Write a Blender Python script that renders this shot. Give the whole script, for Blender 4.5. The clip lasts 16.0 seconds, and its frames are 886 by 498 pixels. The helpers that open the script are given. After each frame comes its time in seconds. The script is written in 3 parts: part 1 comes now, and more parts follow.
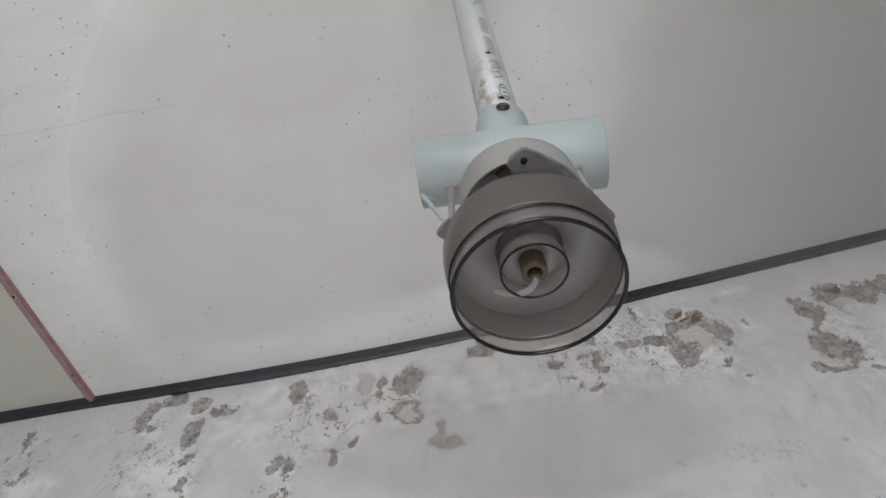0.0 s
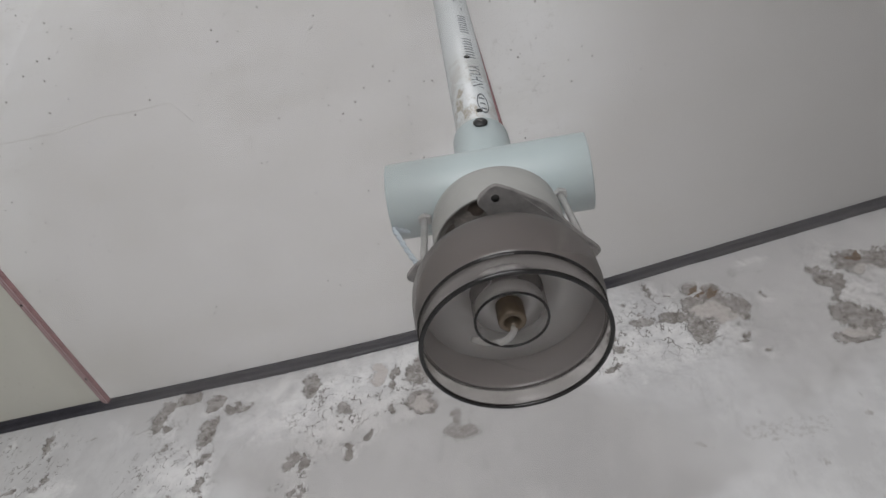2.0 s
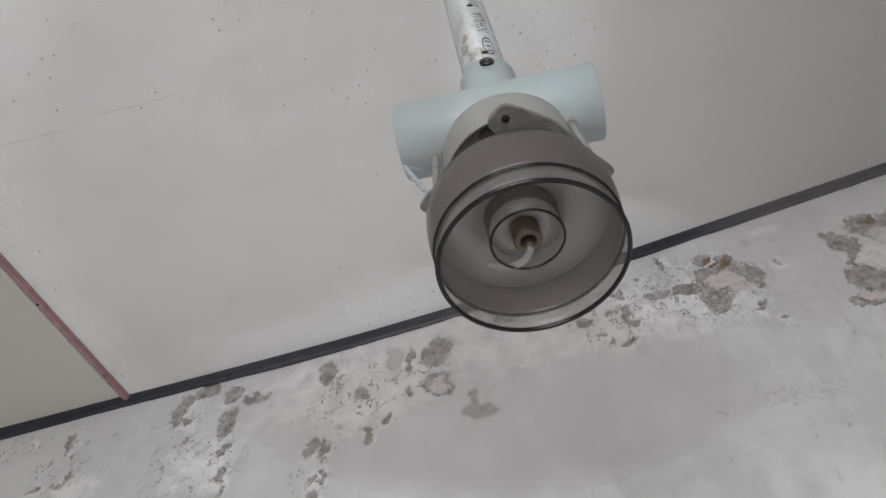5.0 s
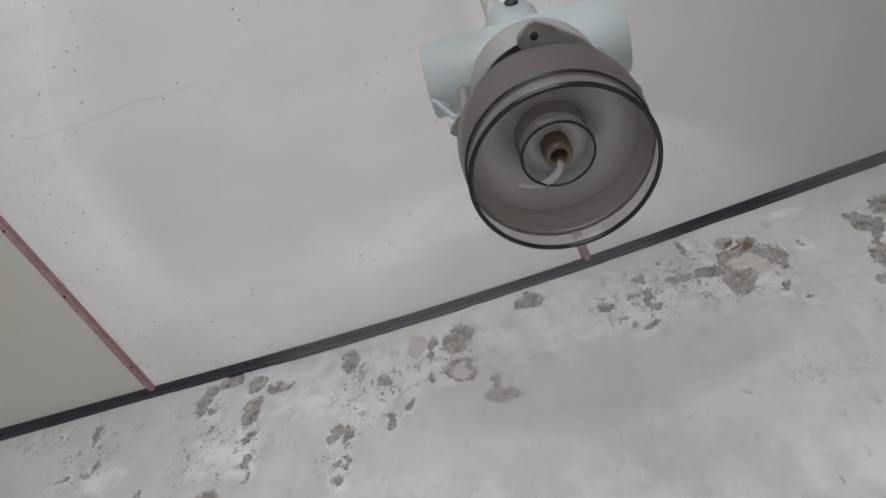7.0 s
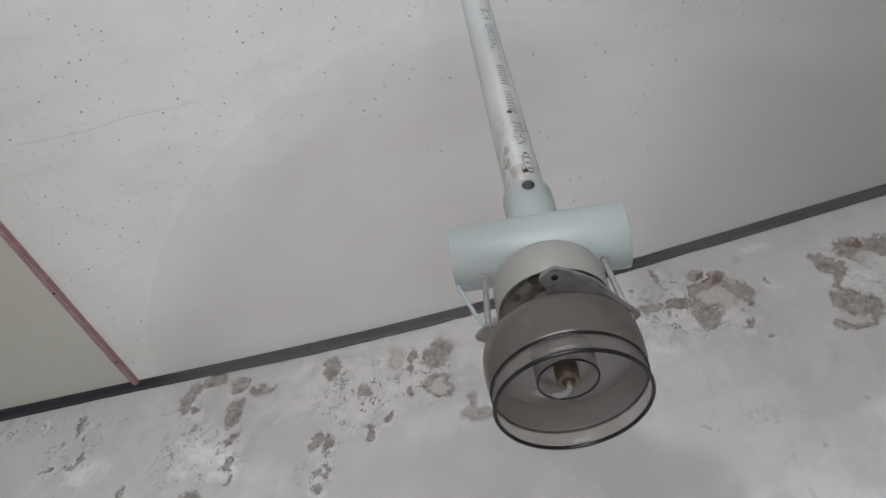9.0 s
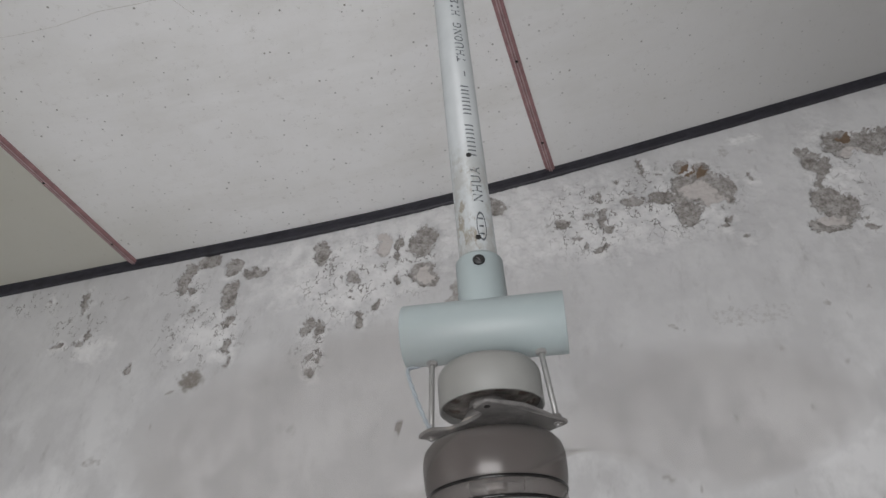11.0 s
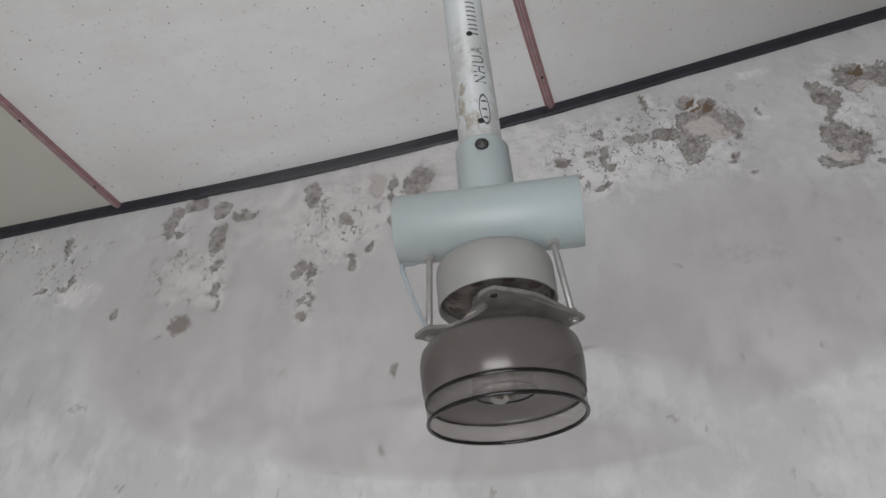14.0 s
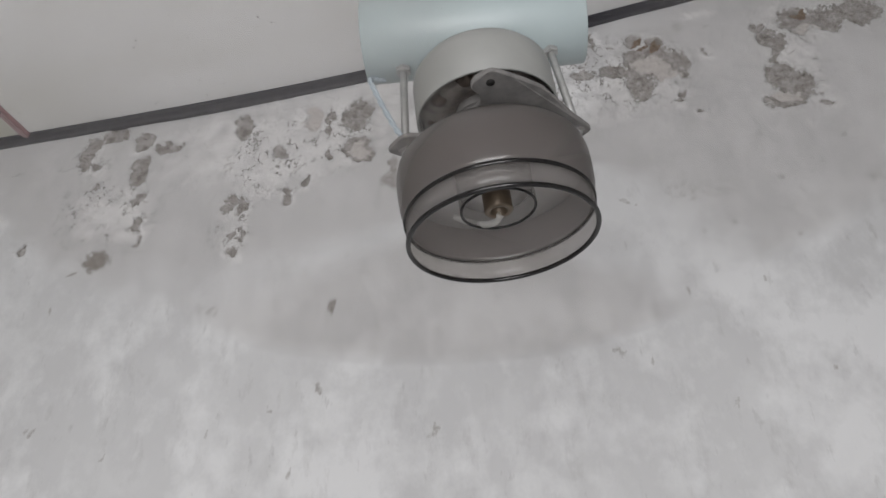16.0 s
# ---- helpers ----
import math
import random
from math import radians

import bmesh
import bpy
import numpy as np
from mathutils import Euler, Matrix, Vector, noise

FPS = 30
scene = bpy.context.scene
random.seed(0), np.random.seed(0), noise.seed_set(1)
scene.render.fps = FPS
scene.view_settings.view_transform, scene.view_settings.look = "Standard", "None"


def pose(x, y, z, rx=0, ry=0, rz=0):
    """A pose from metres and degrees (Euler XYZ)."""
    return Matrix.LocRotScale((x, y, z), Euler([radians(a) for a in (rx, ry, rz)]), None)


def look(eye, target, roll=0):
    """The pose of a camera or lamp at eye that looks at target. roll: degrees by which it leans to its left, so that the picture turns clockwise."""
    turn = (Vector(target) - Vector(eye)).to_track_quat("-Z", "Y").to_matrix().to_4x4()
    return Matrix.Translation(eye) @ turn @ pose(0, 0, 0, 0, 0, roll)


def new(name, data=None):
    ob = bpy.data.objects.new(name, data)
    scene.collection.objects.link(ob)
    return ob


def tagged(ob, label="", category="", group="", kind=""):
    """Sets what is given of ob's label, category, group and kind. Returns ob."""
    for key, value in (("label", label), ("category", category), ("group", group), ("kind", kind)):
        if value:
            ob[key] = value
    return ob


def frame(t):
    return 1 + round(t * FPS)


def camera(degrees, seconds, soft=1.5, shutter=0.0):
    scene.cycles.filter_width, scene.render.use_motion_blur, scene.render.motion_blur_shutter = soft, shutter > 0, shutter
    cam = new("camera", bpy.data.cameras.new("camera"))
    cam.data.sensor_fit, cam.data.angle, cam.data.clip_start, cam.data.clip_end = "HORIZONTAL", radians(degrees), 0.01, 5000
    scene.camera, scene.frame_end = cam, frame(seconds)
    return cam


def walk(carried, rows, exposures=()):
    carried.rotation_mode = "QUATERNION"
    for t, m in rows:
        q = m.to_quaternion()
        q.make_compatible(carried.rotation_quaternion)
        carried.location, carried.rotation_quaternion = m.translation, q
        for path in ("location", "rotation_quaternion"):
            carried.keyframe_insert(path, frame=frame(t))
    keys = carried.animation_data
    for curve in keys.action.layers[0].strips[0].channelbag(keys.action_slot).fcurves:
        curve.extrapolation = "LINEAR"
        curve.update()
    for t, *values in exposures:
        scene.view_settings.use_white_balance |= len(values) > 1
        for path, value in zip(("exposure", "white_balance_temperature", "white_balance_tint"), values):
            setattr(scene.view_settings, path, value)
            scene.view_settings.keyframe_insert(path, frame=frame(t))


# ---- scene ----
cam = camera(62.44, 16.0)
PATH = [
    (0, (0.1785, 0.1458, 1.6328), (-0.0511, 1.1882, 3.3241), 4.38),
    (0.5, (0.1826, 0.1411, 1.6375), (-0.0304, 1.1847, 3.3303), 3.97),
    (1, (0.1912, 0.1289, 1.6666), (-0.0370, 1.2025, 3.3386), 2.68),
    (1.5, (0.1936, 0.1338, 1.6854), (-0.0800, 1.2242, 3.3395), 4.19),
    (2, (0.2034, 0.1359, 1.6838), (-0.0807, 1.2364, 3.3294), 3.20),
    (2.5, (0.2076, 0.1316, 1.6840), (-0.0735, 1.2245, 3.3353), 2.86),
    (3, (0.2074, 0.1293, 1.6849), (-0.0798, 1.2131, 3.3411), 2.73),
    (3.5, (0.2024, 0.1320, 1.6809), (-0.0905, 1.2196, 3.3336), 2.63),
    (4, (0.1991, 0.1285, 1.6785), (-0.1052, 1.2204, 3.3263), 2.82),
    (4.5, (0.1980, 0.1449, 1.6734), (-0.1076, 1.2499, 3.3122), 2.01),
    (7, (0.1804, 0.1940, 1.6364), (-0.1759, 1.2766, 3.2799), 2.87),
    (7.5, (0.1802, 0.1655, 1.6455), (-0.1835, 1.2171, 3.3074), 3.38),
    (8, (0.1889, 0.0952, 1.6565), (-0.1430, 1.1205, 3.3413), 3.50),
    (8.5, (0.1894, 0.0462, 1.6417), (-0.1170, 1.1148, 3.3042), 3.13),
    (9, (0.1844, 0.0421, 1.6634), (-0.1161, 1.2178, 3.2533), 2.95),
    (9.2, (0.1779, 0.0399, 1.6703), (-0.1316, 1.3537, 3.1462), 4.06),
    (11.3, (0.2510, -0.1119, 1.7855), (-0.1098, 1.4131, 3.0282), 2.65),
    (11.5, (0.2509, -0.1078, 1.7844), (-0.1096, 1.4163, 3.0283), 2.57),
    (12, (0.2458, -0.1021, 1.7810), (-0.1180, 1.4247, 3.0206), 2.49),
    (12.5, (0.2388, -0.0816, 1.7822), (-0.1252, 1.4551, 3.0094), 2.20),
    (13, (0.2315, -0.0706, 1.7764), (-0.1451, 1.4798, 2.9823), 2.35),
    (13.5, (0.2338, -0.0627, 1.7767), (-0.1314, 1.4964, 2.9750), 2.24),
    (14, (0.2278, -0.0226, 1.7795), (-0.1274, 1.5691, 2.9372), 2.08),
    (14.5, (0.2210, 0.0035, 1.7716), (-0.1097, 1.6257, 2.8937), 1.56),
    (15, (0.2065, 0.0566, 1.7626), (-0.0724, 1.7082, 2.8556), -0.17),
    (15.5, (0.1936, 0.0573, 1.7588), (-0.0485, 1.7164, 2.8490), -0.28),
    (16, (0.1829, 0.0810, 1.7473), (0.0113, 1.7424, 2.8474), -0.98),
]
EXPOSURE = [(0.0, 0.04), (4.5, 0.02), (7.5, 0.04), (9.0, -0.04), (11.3, -0.18), (13.3, -0.22), (14.2, -0.10), (15.0, 0.0), (16.0, 0.04)]
walk(cam, [(t, look(eye, target, roll)) for t, eye, target, roll in PATH], EXPOSURE)

# ---- light: soft daylight through an unseen opening behind the viewer, and an added side fill ----
world = bpy.data.worlds.new("sky")
scene.world = world
world.use_nodes = True
wn = world.node_tree.nodes
sky = wn.new("ShaderNodeTexSky")
sky.sky_type, sky.sun_disc = "NISHITA", False
sky.sun_elevation, sky.sun_rotation = radians(48), radians(200)
wn["Background"].inputs["Strength"].default_value = 0.1
world.node_tree.links.new(sky.outputs["Color"], wn["Background"].inputs["Color"])

sun_data = bpy.data.lights.new("sun", "SUN")
sun_data.energy, sun_data.angle, sun_data.color = 1.0, radians(12), (1.0, 0.96, 0.9)
sun = new("sun", sun_data)
sun.matrix_world = look((-1, -8, 9), (-0.4, -4, 0))


def window_lamp(name, eye, target, w, h, watts):
    data = bpy.data.lights.new(name, "AREA")
    data.shape, data.size, data.size_y, data.energy = "RECTANGLE", w, h, watts
    data.color = (0.99, 0.98, 1.0)
    ob = new(name, data)
    ob.matrix_world = look(eye, target)
    return ob


ROOM_W, ROOM_E, ROOM_S, ROOM_N = -2.6, 2.1, -1.7, 1.39
# the opening's place and size are chosen for the light's fall-off
window_lamp("daylight_back", (0.15, ROOM_S + 0.02, 1.15), (0.15, 0, 1.15), 1.3, 1.5, 50)
# added fill from the west, with no known source
window_lamp("side_fill", (ROOM_W + 0.02, -0.8, 1.4), (0, -0.8, 1.4), 1.2, 1.4, 5)

# ---- materials ----


def material(name, build):
    m = bpy.data.materials.new(name)
    m.use_nodes = True
    n, l = m.node_tree.nodes, m.node_tree.links
    build(n, l, n["Principled BSDF"])
    return m


def noise_node(n, l, scale, detail=4.0, rough=0.55, space="Object", stretch=None):
    co = n.new("ShaderNodeTexCoord")
    tex = n.new("ShaderNodeTexNoise")
    tex.inputs["Scale"].default_value = scale
    tex.inputs["Detail"].default_value = detail
    tex.inputs["Roughness"].default_value = rough
    if stretch:
        mp = n.new("ShaderNodeMapping")
        mp.inputs["Scale"].default_value = stretch
        l.new(co.outputs[space], mp.inputs["Vector"])
        l.new(mp.outputs["Vector"], tex.inputs["Vector"])
    else:
        l.new(co.outputs[space], tex.inputs["Vector"])
    return tex.outputs["Fac"]


def ramp(n, l, fac, stops):
    r = n.new("ShaderNodeValToRGB")
    while len(r.color_ramp.elements) < len(stops):
        r.color_ramp.elements.new(0.5)
    for e, (p, c) in zip(r.color_ramp.elements, stops):
        e.position = p
        e.color = (*c, 1) if len(c) == 3 else (c[0], c[0], c[0], 1)
    l.new(fac, r.inputs["Fac"])
    return r.outputs["Color"]


def mix(n, l, fac, a, b, mode="MIX"):
    x = n.new("ShaderNodeMix")
    x.data_type, x.blend_type = "RGBA", mode
    for sock, v in ((x.inputs[0], fac), (x.inputs[6], a), (x.inputs[7], b)):
        if hasattr(v, "is_linked"):
            l.new(v, sock)
        else:
            sock.default_value = v if isinstance(v, float) else (*v, 1)
    return x.outputs[2]


def bump(n, l, bsdf, height, strength, distance):
    b = n.new("ShaderNodeBump")
    b.inputs["Strength"].default_value, b.inputs["Distance"].default_value = strength, distance
    l.new(height, b.inputs["Height"])
    l.new(b.outputs["Normal"], bsdf.inputs["Normal"])


def attribute(n, name):
    a = n.new("ShaderNodeAttribute")
    a.attribute_name = name
    return a.outputs["Fac"]


def crisp(n, l, soft, grain, spread, lo, hi):
    """Turns a soft mask into one with a sharp, ragged edge that follows the grain."""
    shake = n.new("ShaderNodeMath")
    shake.operation, shake.inputs[1].default_value, shake.inputs[2].default_value = "MULTIPLY_ADD", spread, -spread * 0.5
    l.new(grain, shake.inputs[0])
    total = n.new("ShaderNodeMath")
    total.operation = "ADD"
    l.new(soft, total.inputs[0])
    l.new(shake.outputs[0], total.inputs[1])
    return ramp(n, l, total.outputs[0], [(lo, (0.0,)), (hi, (1.0,))])


def plaster(n, l, b):
    paint = ramp(n, l, noise_node(n, l, 2.3, 5, 0.6), [(0.3, (0.585, 0.582, 0.582)), (0.7, (0.665, 0.663, 0.662))])
    lime = ramp(n, l, noise_node(n, l, 7.5, 5, 0.6, stretch=(1.0, 1, 0.8)), [(0.46, (0.0,)), (0.62, (0.85,))])
    low_lime_lit = mix(n, l, 1.0, lime, attribute(n, "lime"), "MULTIPLY")
    paint = mix(n, l, low_lime_lit, paint, (0.80, 0.80, 0.80))
    smear = ramp(n, l, noise_node(n, l, 17, 6, 0.7, stretch=(1.5, 1, 0.6)), [(0.56, (0.0,)), (0.74, (0.34,))])
    paint = mix(n, l, smear, paint, (0.40, 0.39, 0.38))
    drip = ramp(n, l, noise_node(n, l, 34, 4, 0.6, stretch=(1.2, 1, 0.45)), [(0.64, (0.0,)), (0.74, (0.36,))])
    paint = mix(n, l, drip, paint, (0.36, 0.35, 0.34))
    blot = ramp(n, l, noise_node(n, l, 13, 5, 0.65, stretch=(1.0, 1, 0.7)), [(0.5, (0.0,)), (0.64, (0.4,))])
    paint = mix(n, l, blot, paint, (0.74, 0.74, 0.74))
    white = crisp(n, l, attribute(n, "flake"), noise_node(n, l, 20, 5, 0.6), 1.3, 0.30, 0.66)
    paint = mix(n, l, white, paint, (0.83, 0.825, 0.82))
    # shadow edges of lifting paint, drawn in colour as thin dark outlines
    lift = noise_node(n, l, 34, 3, 0.55, stretch=(1.2, 1, 0.75))
    line = ramp(n, l, lift, [(0.468, (0.0,)), (0.485, (1.0,)), (0.508, (1.0,)), (0.518, (0.0,))])
    broken = ramp(n, l, noise_node(n, l, 42, 3, 0.6), [(0.49, (0.0,)), (0.54, (1.0,))])
    line = mix(n, l, 1.0, line, broken, "MULTIPLY")
    line = mix(n, l, 1.0, line, attribute(n, "crumb"), "MULTIPLY")
    paint = mix(n, l, line, paint, (0.20, 0.185, 0.17))
    spall = crisp(n, l, attribute(n, "crumb"), noise_node(n, l, 62, 5, 0.65, stretch=(1.2, 1, 0.7)), 3.0, 1.12, 1.22)
    damp = crisp(n, l, attribute(n, "damp"), noise_node(n, l, 80, 5, 0.7), 1.3, 0.25, 0.95)
    paint = mix(n, l, damp, paint, (0.27, 0.245, 0.22))
    grit = ramp(n, l, noise_node(n, l, 38, 8, 0.75), [(0.34, (0.15, 0.135, 0.12)), (0.46, (0.32, 0.30, 0.28)), (0.60, (0.50, 0.48, 0.465))])
    pits = ramp(n, l, noise_node(n, l, 140, 3, 0.6), [(0.58, (0.0,)), (0.67, (0.7,))])
    bare = mix(n, l, pits, grit, (0.10, 0.09, 0.08))
    scar = crisp(n, l, attribute(n, "scar"), noise_node(n, l, 60, 6, 0.7), 1.0, 0.4, 0.7)
    bare = mix(n, l, scar, bare, (0.62, 0.585, 0.56))
    brown = crisp(n, l, attribute(n, "brown"), noise_node(n, l, 60, 6, 0.7), 1.0, 0.45, 0.7)
    bare = mix(n, l, brown, bare, (0.20, 0.14, 0.095))
    open_ = crisp(n, l, attribute(n, "bare"), noise_node(n, l, 60, 8, 0.75), 1.9, 0.46, 0.54)
    gone = mix(n, l, 1.0, open_, spall, "LIGHTEN")
    out = mix(n, l, gone, paint, bare)
    l.new(out, b.inputs["Base Color"])
    b.inputs["Roughness"].default_value = 0.85
    relief = mix(n, l, 0.12, mix(n, l, gone, (0.8, 0.8, 0.8), (0.0, 0.0, 0.0)), noise_node(n, l, 260, 3, 0.6))
    bump(n, l, b, relief, 0.5, 0.0035)


def ceiling_board(n, l, b):
    base = ramp(n, l, noise_node(n, l, 1.7, 4, 0.5), [(0.3, (0.81, 0.808, 0.80)), (0.7, (0.88, 0.878, 0.87))])
    veil = ramp(n, l, noise_node(n, l, 7, 5, 0.6), [(0.45, (0.0,)), (0.8, (0.35,))])
    base = mix(n, l, veil, base, (0.69, 0.68, 0.635))
    co = n.new("ShaderNodeTexCoord")
    spots = n.new("ShaderNodeTexVoronoi")
    spots.inputs["Scale"].default_value = 46
    l.new(co.outputs["Object"], spots.inputs["Vector"])
    size = n.new("ShaderNodeMath")
    size.operation = "DIVIDE"
    l.new(spots.outputs["Distance"], size.inputs[0])
    l.new(ramp(n, l, spots.outputs["Color"], [(0.2, (0.3,)), (0.8, (1.25,))]), size.inputs[1])
    dots = ramp(n, l, size.outputs[0], [(0.065, (0.85,)), (0.125, (0.0,))])
    some = ramp(n, l, noise_node(n, l, 9, 2, 0.5), [(0.30, (0.0,)), (0.42, (1.0,))])
    dots = mix(n, l, 1.0, dots, some, "MULTIPLY")
    base = mix(n, l, dots, base, (0.19, 0.18, 0.16))
    drag = ramp(n, l, noise_node(n, l, 5, 6, 0.65, stretch=(0.35, 1.6, 1)), [(0.48, (0.0,)), (0.68, (0.3,))])
    base = mix(n, l, drag, base, (0.64, 0.63, 0.585))
    fleck = ramp(n, l, noise_node(n, l, 55, 6, 0.8), [(0.58, (0.0,)), (0.70, (0.45,))])
    base = mix(n, l, fleck, base, (0.42, 0.40, 0.36))
    base = mix(n, l, attribute(n, "west_board"), base, (0.50, 0.49, 0.415))
    # the light's fall-off to the east, painted into the boards
    base = mix(n, l, attribute(n, "east_shade"), base, (0.47, 0.465, 0.45))
    l.new(base, b.inputs["Base Color"])
    b.inputs["Roughness"].default_value = 0.6
    bump(n, l, b, noise_node(n, l, 40, 4, 0.6), 0.12, 0.004)


def plain(color, rough, metal=0.0, scale=60.0, spread=0.12, relief=0.1, dirt=None, spot=(0.58, 0.75)):
    def build(n, l, b):
        lo = tuple(c * (1 - spread) for c in color)
        hi = tuple(min(1, c * (1 + spread)) for c in color)
        out = ramp(n, l, noise_node(n, l, scale, 4, 0.6), [(0.3, lo), (0.7, hi)])
        if dirt:
            where = ramp(n, l, noise_node(n, l, scale * 0.6, 6, 0.7), [(spot[0], (0.0,)), (spot[1], (0.85,))])
            out = mix(n, l, where, out, dirt)
        l.new(out, b.inputs["Base Color"])
        b.inputs["Roughness"].default_value, b.inputs["Metallic"].default_value = rough, metal
        bump(n, l, b, noise_node(n, l, scale * 6, 3, 0.6), relief, 0.0006)
    return build


def smoked(tint, share, body, rough=0.2, haze=0.0, frosted=0.0, coat=0.0):
    """Smoked clear plastic: light passes, tinted, and the surface has a soft gloss."""
    def build(n, l, b):
        b.inputs["Base Color"].default_value = (*body, 1)
        b.inputs["Roughness"].default_value = rough
        b.inputs["Coat Weight"].default_value, b.inputs["Coat Roughness"].default_value = coat, 0.19
        b.inputs["Coat IOR"].default_value = 1.75
        bump(n, l, b, noise_node(n, l, 90, 3, 0.5), 0.04, 0.0006)
        clear = n.new("ShaderNodeBsdfTransparent" if not frosted else "ShaderNodeBsdfRefraction")
        clear.inputs["Color"].default_value = (*tint, 1)
        if frosted:
            clear.inputs["Roughness"].default_value, clear.inputs["IOR"].default_value = frosted, 1.04
        both = n.new("ShaderNodeMixShader")
        both.inputs["Fac"].default_value = share
        l.new(clear.outputs["BSDF"], both.inputs[1])
        soft = n.new("ShaderNodeBsdfTranslucent")
        soft.inputs["Color"].default_value = (*[min(1, c * 1.6) for c in body], 1)
        lit = n.new("ShaderNodeMixShader")
        lit.inputs["Fac"].default_value = haze
        l.new(b.outputs["BSDF"], lit.inputs[1])
        l.new(soft.outputs["BSDF"], lit.inputs[2])
        l.new(lit.outputs["Shader"], both.inputs[2])
        l.new(both.outputs["Shader"], n["Material Output"].inputs["Surface"])
    return build


M_WALL = material("flaking_plaster", plaster)
M_CEIL = material("ceiling_board", ceiling_board)
M_PLAIN = material("painted_wall", plain((0.40, 0.40, 0.395), 0.85, scale=4))
M_FLOOR = material("cement_floor", plain((0.62, 0.62, 0.61), 0.8, scale=5))
M_STRIP = material("black_strip", plain((0.028, 0.027, 0.035), 0.5, scale=30, spread=0.3))
M_BATTEN = material("red_brown_plastic", plain((0.32, 0.18, 0.185), 0.4, scale=40, spread=0.2))
M_RIDGE = material("pale_mauve_ridge", plain((0.50, 0.38, 0.385), 0.4, scale=40, spread=0.2))
M_NEAR_BLACK = material("near_black", plain((0.012, 0.011, 0.01), 0.8))


def pipe_plastic(n, l, b):
    """Pale grey pipe, stained brown and grey by old glue near its lower end."""
    base = ramp(n, l, noise_node(n, l, 25, 4, 0.6), [(0.3, (0.45, 0.478, 0.482)), (0.7, (0.51, 0.535, 0.54))])
    co = n.new("ShaderNodeTexCoord")
    xyz = n.new("ShaderNodeSeparateXYZ")
    l.new(co.outputs["Object"], xyz.inputs[0])
    zone = ramp(n, l, xyz.outputs["Z"], [(0.27, (1.0,)), (0.325, (0.0,))])
    smudge = ramp(n, l, noise_node(n, l, 48, 6, 0.7, stretch=(1, 1, 0.6)), [(0.47, (0.0,)), (0.56, (0.75,))])
    base = mix(n, l, mix(n, l, 1.0, smudge, zone, "MULTIPLY"), base, (0.36, 0.355, 0.335))
    glue = ramp(n, l, noise_node(n, l, 36, 6, 0.75, stretch=(1, 1, 0.45)), [(0.53, (0.0,)), (0.60, (0.85,))])
    base = mix(n, l, mix(n, l, 1.0, glue, zone, "MULTIPLY"), base, (0.24, 0.21, 0.155))
    l.new(base, b.inputs["Base Color"])
    b.inputs["Roughness"].default_value = 0.38
    bump(n, l, b, noise_node(n, l, 150, 3, 0.6), 0.1, 0.0006)


M_PVC = material("pale_grey_pvc", pipe_plastic)
M_TEE = material("blue_grey_pvc", plain((0.355, 0.412, 0.416), 0.42, scale=30, spread=0.04))
M_CREAM = material("cream_housing", plain((0.275, 0.278, 0.265), 0.5, scale=40, spread=0.06))
M_DARK = material("dusty_dark_motor", plain((0.19, 0.172, 0.158), 0.85, scale=130, spread=0.4, dirt=(0.33, 0.29, 0.25), spot=(0.55, 0.7)))
M_COPPER = material("old_copper", plain((0.10, 0.078, 0.064), 0.7, 0.1, scale=120, spread=0.3))
M_STEEL = material("dusty_steel", plain((0.165, 0.158, 0.152), 0.75, 0.05, scale=90, spread=0.3, dirt=(0.36, 0.33, 0.29), spot=(0.6, 0.72)))
M_DUST = material("caked_dust", plain((0.30, 0.28, 0.25), 0.95, scale=160, spread=0.3))
M_ZINC = material("zinc_rod", plain((0.40, 0.40, 0.39), 0.5, 0.6, scale=200, spread=0.15))
M_BRASS = material("brass_shaft", plain((0.13, 0.10, 0.07), 0.4, 0.5, scale=80, spread=0.2))
M_SCREW = material("black_screw", plain((0.03, 0.03, 0.03), 0.45, 0.3))
M_PRINT = material("grey_print", plain((0.12, 0.13, 0.14), 0.6))
M_WIRE = material("pale_wire", plain((0.38, 0.44, 0.48), 0.5))
M_SHELL = material("smoked_shell", smoked((0.72, 0.70, 0.69), 0.47, (0.19, 0.172, 0.163), 0.24, 0.18, 0.75, 0.6))
M_LIP = material("smoked_lip", smoked((0.86, 0.845, 0.835), 0.28, (0.36, 0.345, 0.335), 0.15, 0.45, 0.0, 0.8))
M_TOP = material("smoked_top", smoked((0.90, 0.89, 0.885), 0.26, (0.46, 0.45, 0.445), 0.2, 0.5, 0.0, 1.0))
M_INNER_LIT = material("lit_smoked_inner", smoked((0.85, 0.84, 0.83), 0.7, (0.66, 0.64, 0.63), 0.28, 0.45, 0.0, 1.0))
M_GLARE = material("hub_glare_plastic", smoked((0.95, 0.95, 0.94), 0.55, (0.75, 0.74, 0.70), 0.25, 0.5, 0.0, 1.0))
M_EDGE = material("smoked_edge", smoked((0.25, 0.24, 0.23), 0.8, (0.012, 0.011, 0.011), 0.2))


